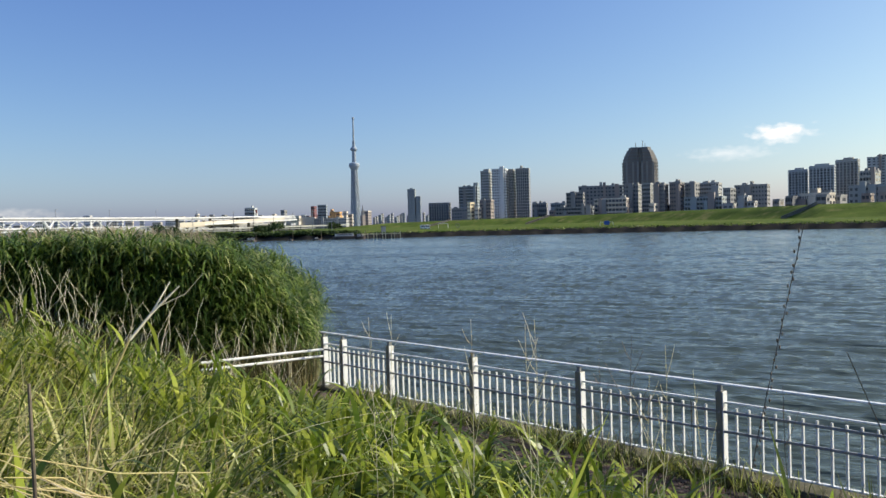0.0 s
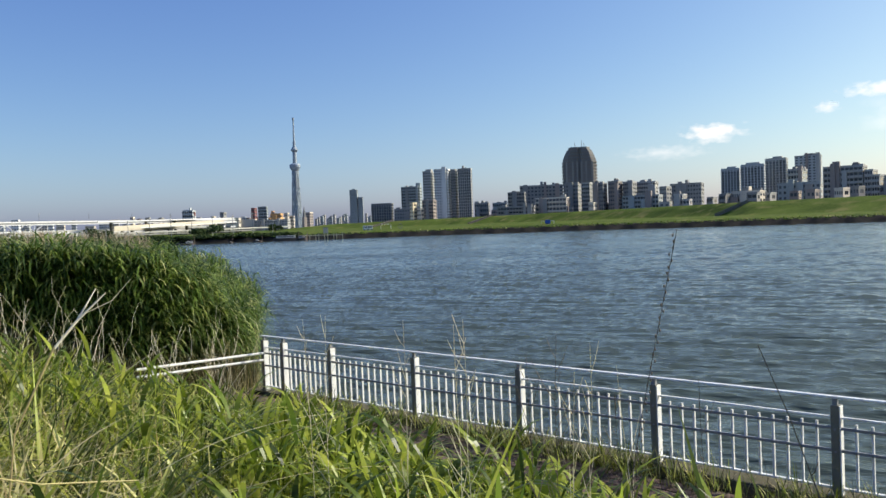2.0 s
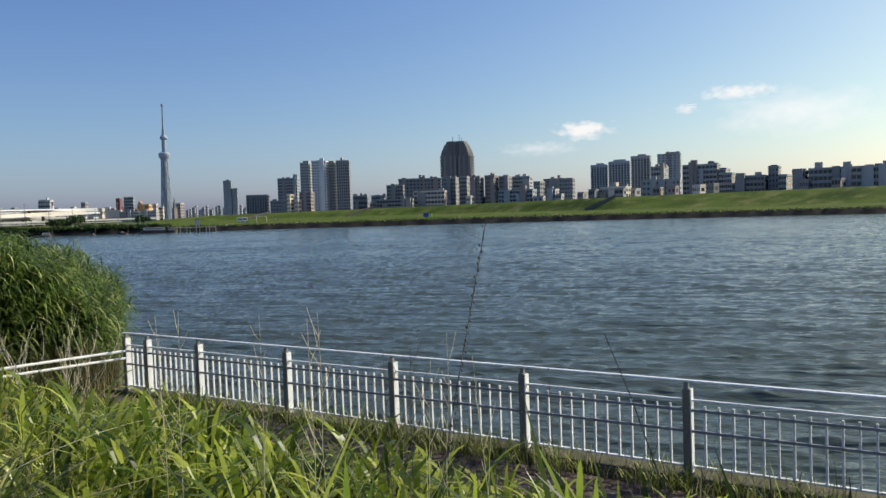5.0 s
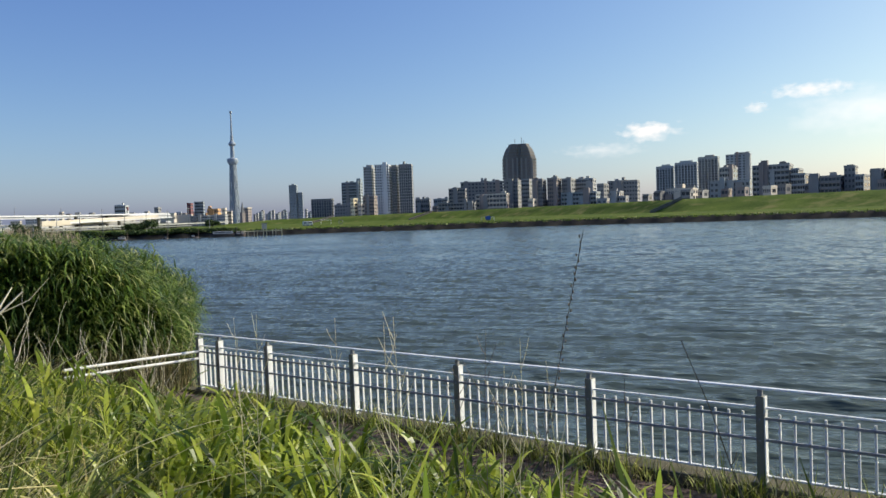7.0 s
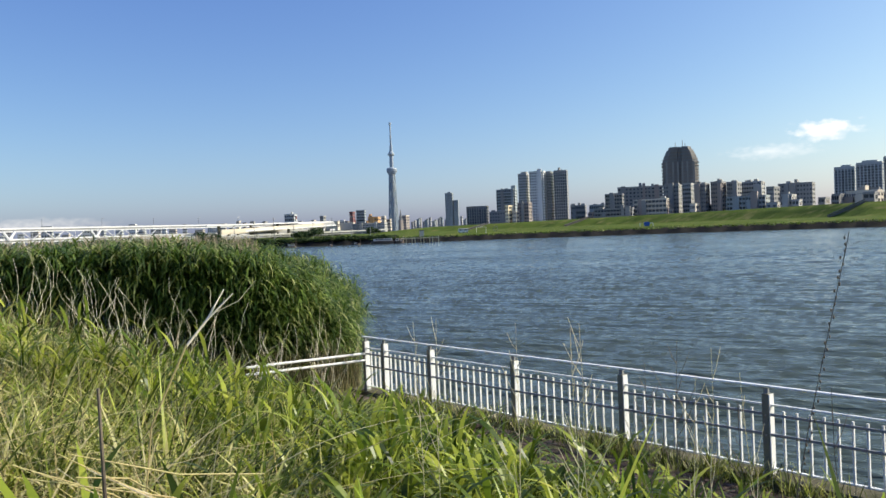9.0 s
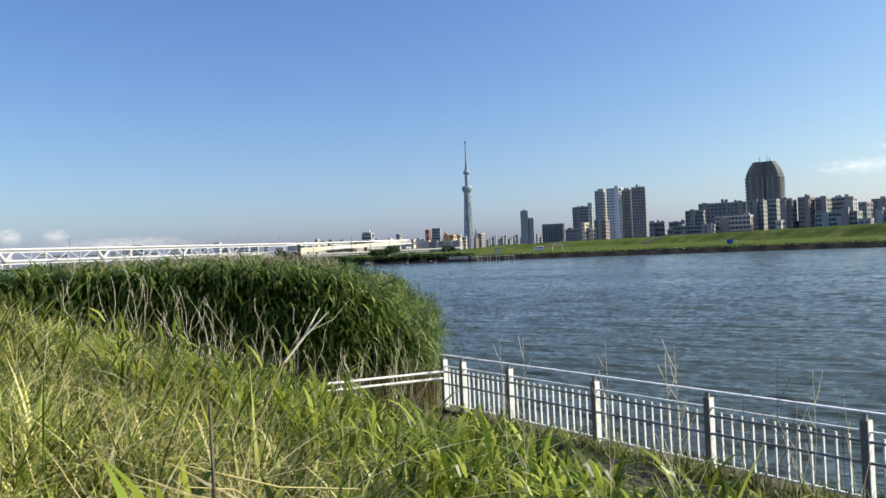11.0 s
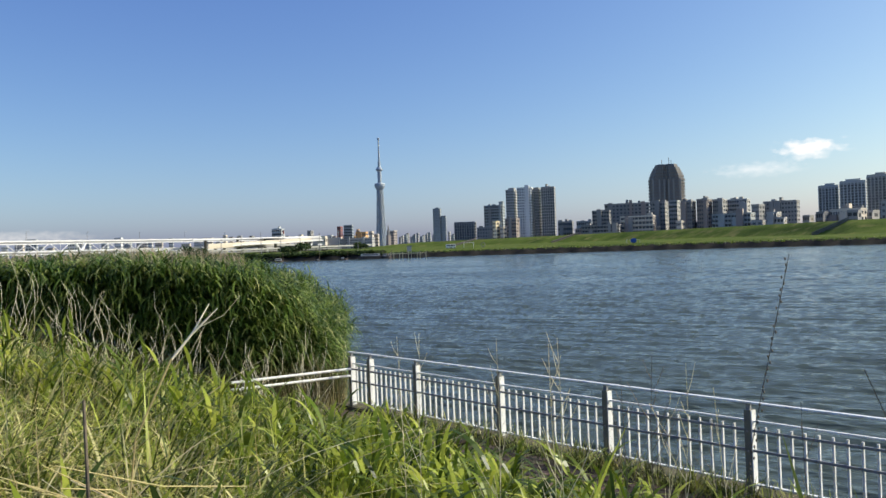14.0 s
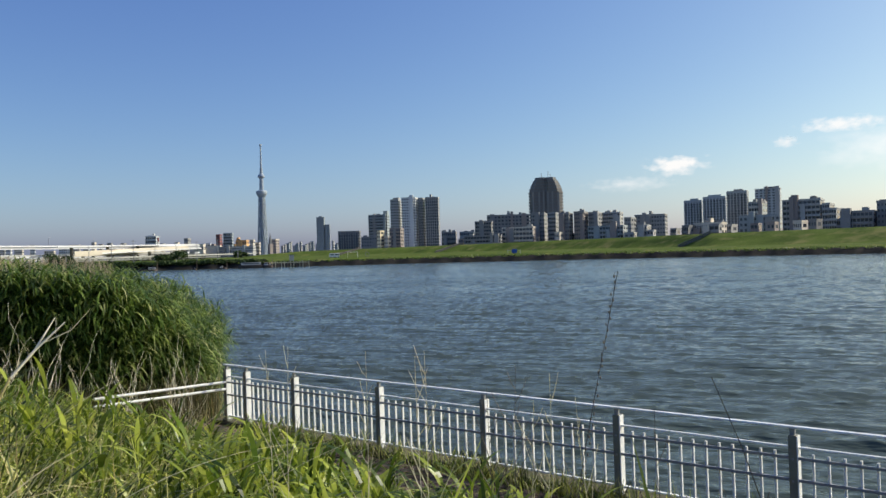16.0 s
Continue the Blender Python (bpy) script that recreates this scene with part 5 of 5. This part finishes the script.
bleached = bmesh.new()
crook = random.Random(12)
for k in range(120):
    a = 8.5 + 24.0 * crook.random() ** 0.85
    y = 11.7 + 0.6 * crook.random() + min(1, max(0, (29 - a) / 20)) * 1.9
    x = y * math.tan(radians(a))
    p, d = Vector((x, y, float(ground_z(np.float64(x), np.float64(y))))), Vector((0, 0, 1))
    tall, pts = crook.uniform(0.8, 2.0), []
    for step in range(8):
        pts.append(p.copy())
        d = (d * 0.55 + Vector((crook.uniform(-0.5, 0.5), crook.uniform(-0.5, 0.5), 0.45))).normalized()
        p = p + d * tall / 7
    r = crook.uniform(0.0034, 0.0052)
    tube(bleached, pts, [r * (1 - 0.5 * q / 7) for q in range(8)], 5)
tagged(new("bleached_stems", finish("bleached_stems", bleached, PALE_STEM)), "bleached crooked stems standing before the reeds", "reeds", kind="stuff")


def weed(label, foot, tip, bend, twigs, r=0.006, mat=TWIG, seed=0, name="dry_weed", group="dry weed stalks"):
    """A dry stalk from foot to tip, with short twigs near its head."""
    rr = random.Random(seed)
    foot, tip = Vector(foot), Vector(tip)
    run = tip - foot
    ob = thing(name, label, "weed", pose(*foot), group)
    side = Vector((run.y, -run.x, 0.0))
    side = side.normalized() if side.length > 1e-4 else Vector((1, 0, 0))
    pts = []
    for k in range(9):
        u = k / 8
        pts.append(run * u + side * bend * math.sin(u * 3.1) + Vector((rr.uniform(-1, 1), rr.uniform(-1, 1), 0)) * 0.008 * min(1.0, r / 0.003))
    stalk = part("stem", tube(bmesh.new(), pts, [r * (1.0 - 0.6 * k / 8) for k in range(9)], 5), mat, ob)
    for k in range(twigs):
        u = 0.55 + 0.43 * k / max(1, twigs)
        s = min(7, int(u * 8))
        p = pts[s].lerp(pts[s + 1], u * 8 - s)
        q = rr.uniform(0, 6.28)
        ln = rr.uniform(0.05, 0.2) * (1.2 - u) * 1.6
        e = p + Vector((math.cos(q) * ln * 0.7, math.sin(q) * ln * 0.7, ln * 1.3))
        part("twig", tube(bmesh.new(), [p, p.lerp(e, 0.5) + Vector((0, 0, -0.01)), e], [r * 0.6, r * 0.5, r * 0.35], 4), mat, stalk)
    return ob


# distance factor, tip y and z on the plane x = 7.2, lean, bend, twigs, material
STALKS = [
    (0.27, 5.92, 1.87, 0.01, 0.006, 9, STRAW), (0.26, 6.04, 1.8, 0.0, -0.006, 6, STRAW), (0.29, 4.58, 1.8, -0.02, 0.02, 9, TWIG),
    (0.36, 2.38, 1.83, 0.62, -0.03, -5, TWIG), (0.33, 2.95, 1.46, 0.06, 0.02, 2, TWIG), (0.30, 5.0, 1.5, 0.02, 0.02, 6, TWIG),
    (0.31, 4.35, 1.42, -0.06, 0.03, 4, STRAW), (0.32, 9.15, 1.68, 0.03, 0.02, 4, STRAW), (0.31, 8.6, 1.76, -0.02, 0.02, 4, STRAW),
    (0.30, 7.0, 1.8, 0.02, -0.02, 4, STRAW), (0.34, 3.9, 1.2, 0.04, 0.02, 4, TWIG), (0.33, 4.16, 1.72, -0.03, 0.02, 3, STRAW), (0.34, 3.84, 1.5, 0.12, 0.02, 2, STRAW),
]
for k, (f, ty, tz, lean_x, bend, twigs, mt) in enumerate(STALKS):
    tip = Vector((f * 7.2, f * ty, EYE + f * (tz - EYE)))
    fx, fy = tip.x + lean_x * 0.34, tip.y - lean_x * 0.94
    foot = (fx, fy, float(ground_z(np.float64(fx), np.float64(fy))) - 0.05)
    weed("thin dark dry weed stalk standing in the grass" if mt is TWIG else "pale straw weed stalk standing in the grass", foot, tip, bend, twigs + 7, 0.0042 if k == 3 else 0.0022, BLEACHED if mt is STRAW else mt, k)

# tall seed stem beside the camera
stem = weed("dark thin seed stem rising beside the path", (0.69, 0.613, 1.3), (0.812, 0.312, 3.04), 0.0, 0, 0.0011, TWIG, 31, "seed_stem", "tall stems")
seeds = bmesh.new()
for k in range(44):
    u = 0.82 + 0.18 * k / 44
    c = Vector((0.122 * u, -0.301 * u, 1.74 * u)) + Vector((math.cos(k * 2.4), math.sin(k * 2.4), 0.4)) * 0.002
    bmesh.ops.create_icosphere(seeds, subdivisions=1, radius=0.0012, matrix=Matrix.Translation(c) @ Matrix.Diagonal((1, 1, 1.9, 1)))
part("seed_head", seeds, TWIG, stem)

# broken reed
broken = thing("broken_reed", "pale broken reed stalk bent over the grass", "reed stalk")
part("stalk", tube(bmesh.new(), [(0.8, 2.62, 1.7), (0.9, 2.64, 2.42), (1.03, 2.62, 2.69)], [0.0028, 0.0028, 0.0042], 6), STRAW, broken)
for tip, r in (((1.185, 2.56, 2.86), 0.0045), ((1.17, 2.6, 2.875), 0.0038)):
    part("split_leaf", tube(bmesh.new(), [(1.03, 2.62, 2.685), (1.1, 2.6, 2.77), tip], [r, r, r * 0.5], 6), PALE_STEM, broken)
part("side_sprig", tube(bmesh.new(), [(1.12, 2.6, 2.79), (1.21, 2.57, 2.83), (1.27, 2.55, 2.9)], [0.0018, 0.0016, 0.001], 5), BLEACHED, broken)
# upright dry stake in the near grass
stake = thing("dry_stake", "upright brown dry cane standing in the grass", "cane")
sx, sy = 0.55, 1.98
part("cane", tube(bmesh.new(), [(sx, sy, 1.4), (sx - 0.006, sy, 2.1), (sx - 0.012, sy, 2.7)], [0.007, 0.006, 0.004], 7), TWIG, stake)
# fallen straw bundle across the near grass
bundle = thing("straw_bundle", "bundle of fallen pale straws lying on the grass", "straw")
for k in range(15):
    q = random.Random(k)
    a = Vector((0.40 + q.uniform(-0.06, 0.2), 2.05 + q.uniform(-0.15, 0.15), 2.50 + q.uniform(-0.12, 0.05)))
    b = Vector((1.0 + q.uniform(-0.25, 0.15), 2.2 + q.uniform(-0.3, 0.2), 2.2 + q.uniform(-0.14, 0.1)))
    c = a.lerp(b, 0.5) + Vector((0, 0, q.uniform(-0.03, 0.07)))
    part("straw", tube(bmesh.new(), [a, c, b], [0.0014, 0.0026, 0.002], 5), STRAW if k % 3 else BLEACHED, bundle)
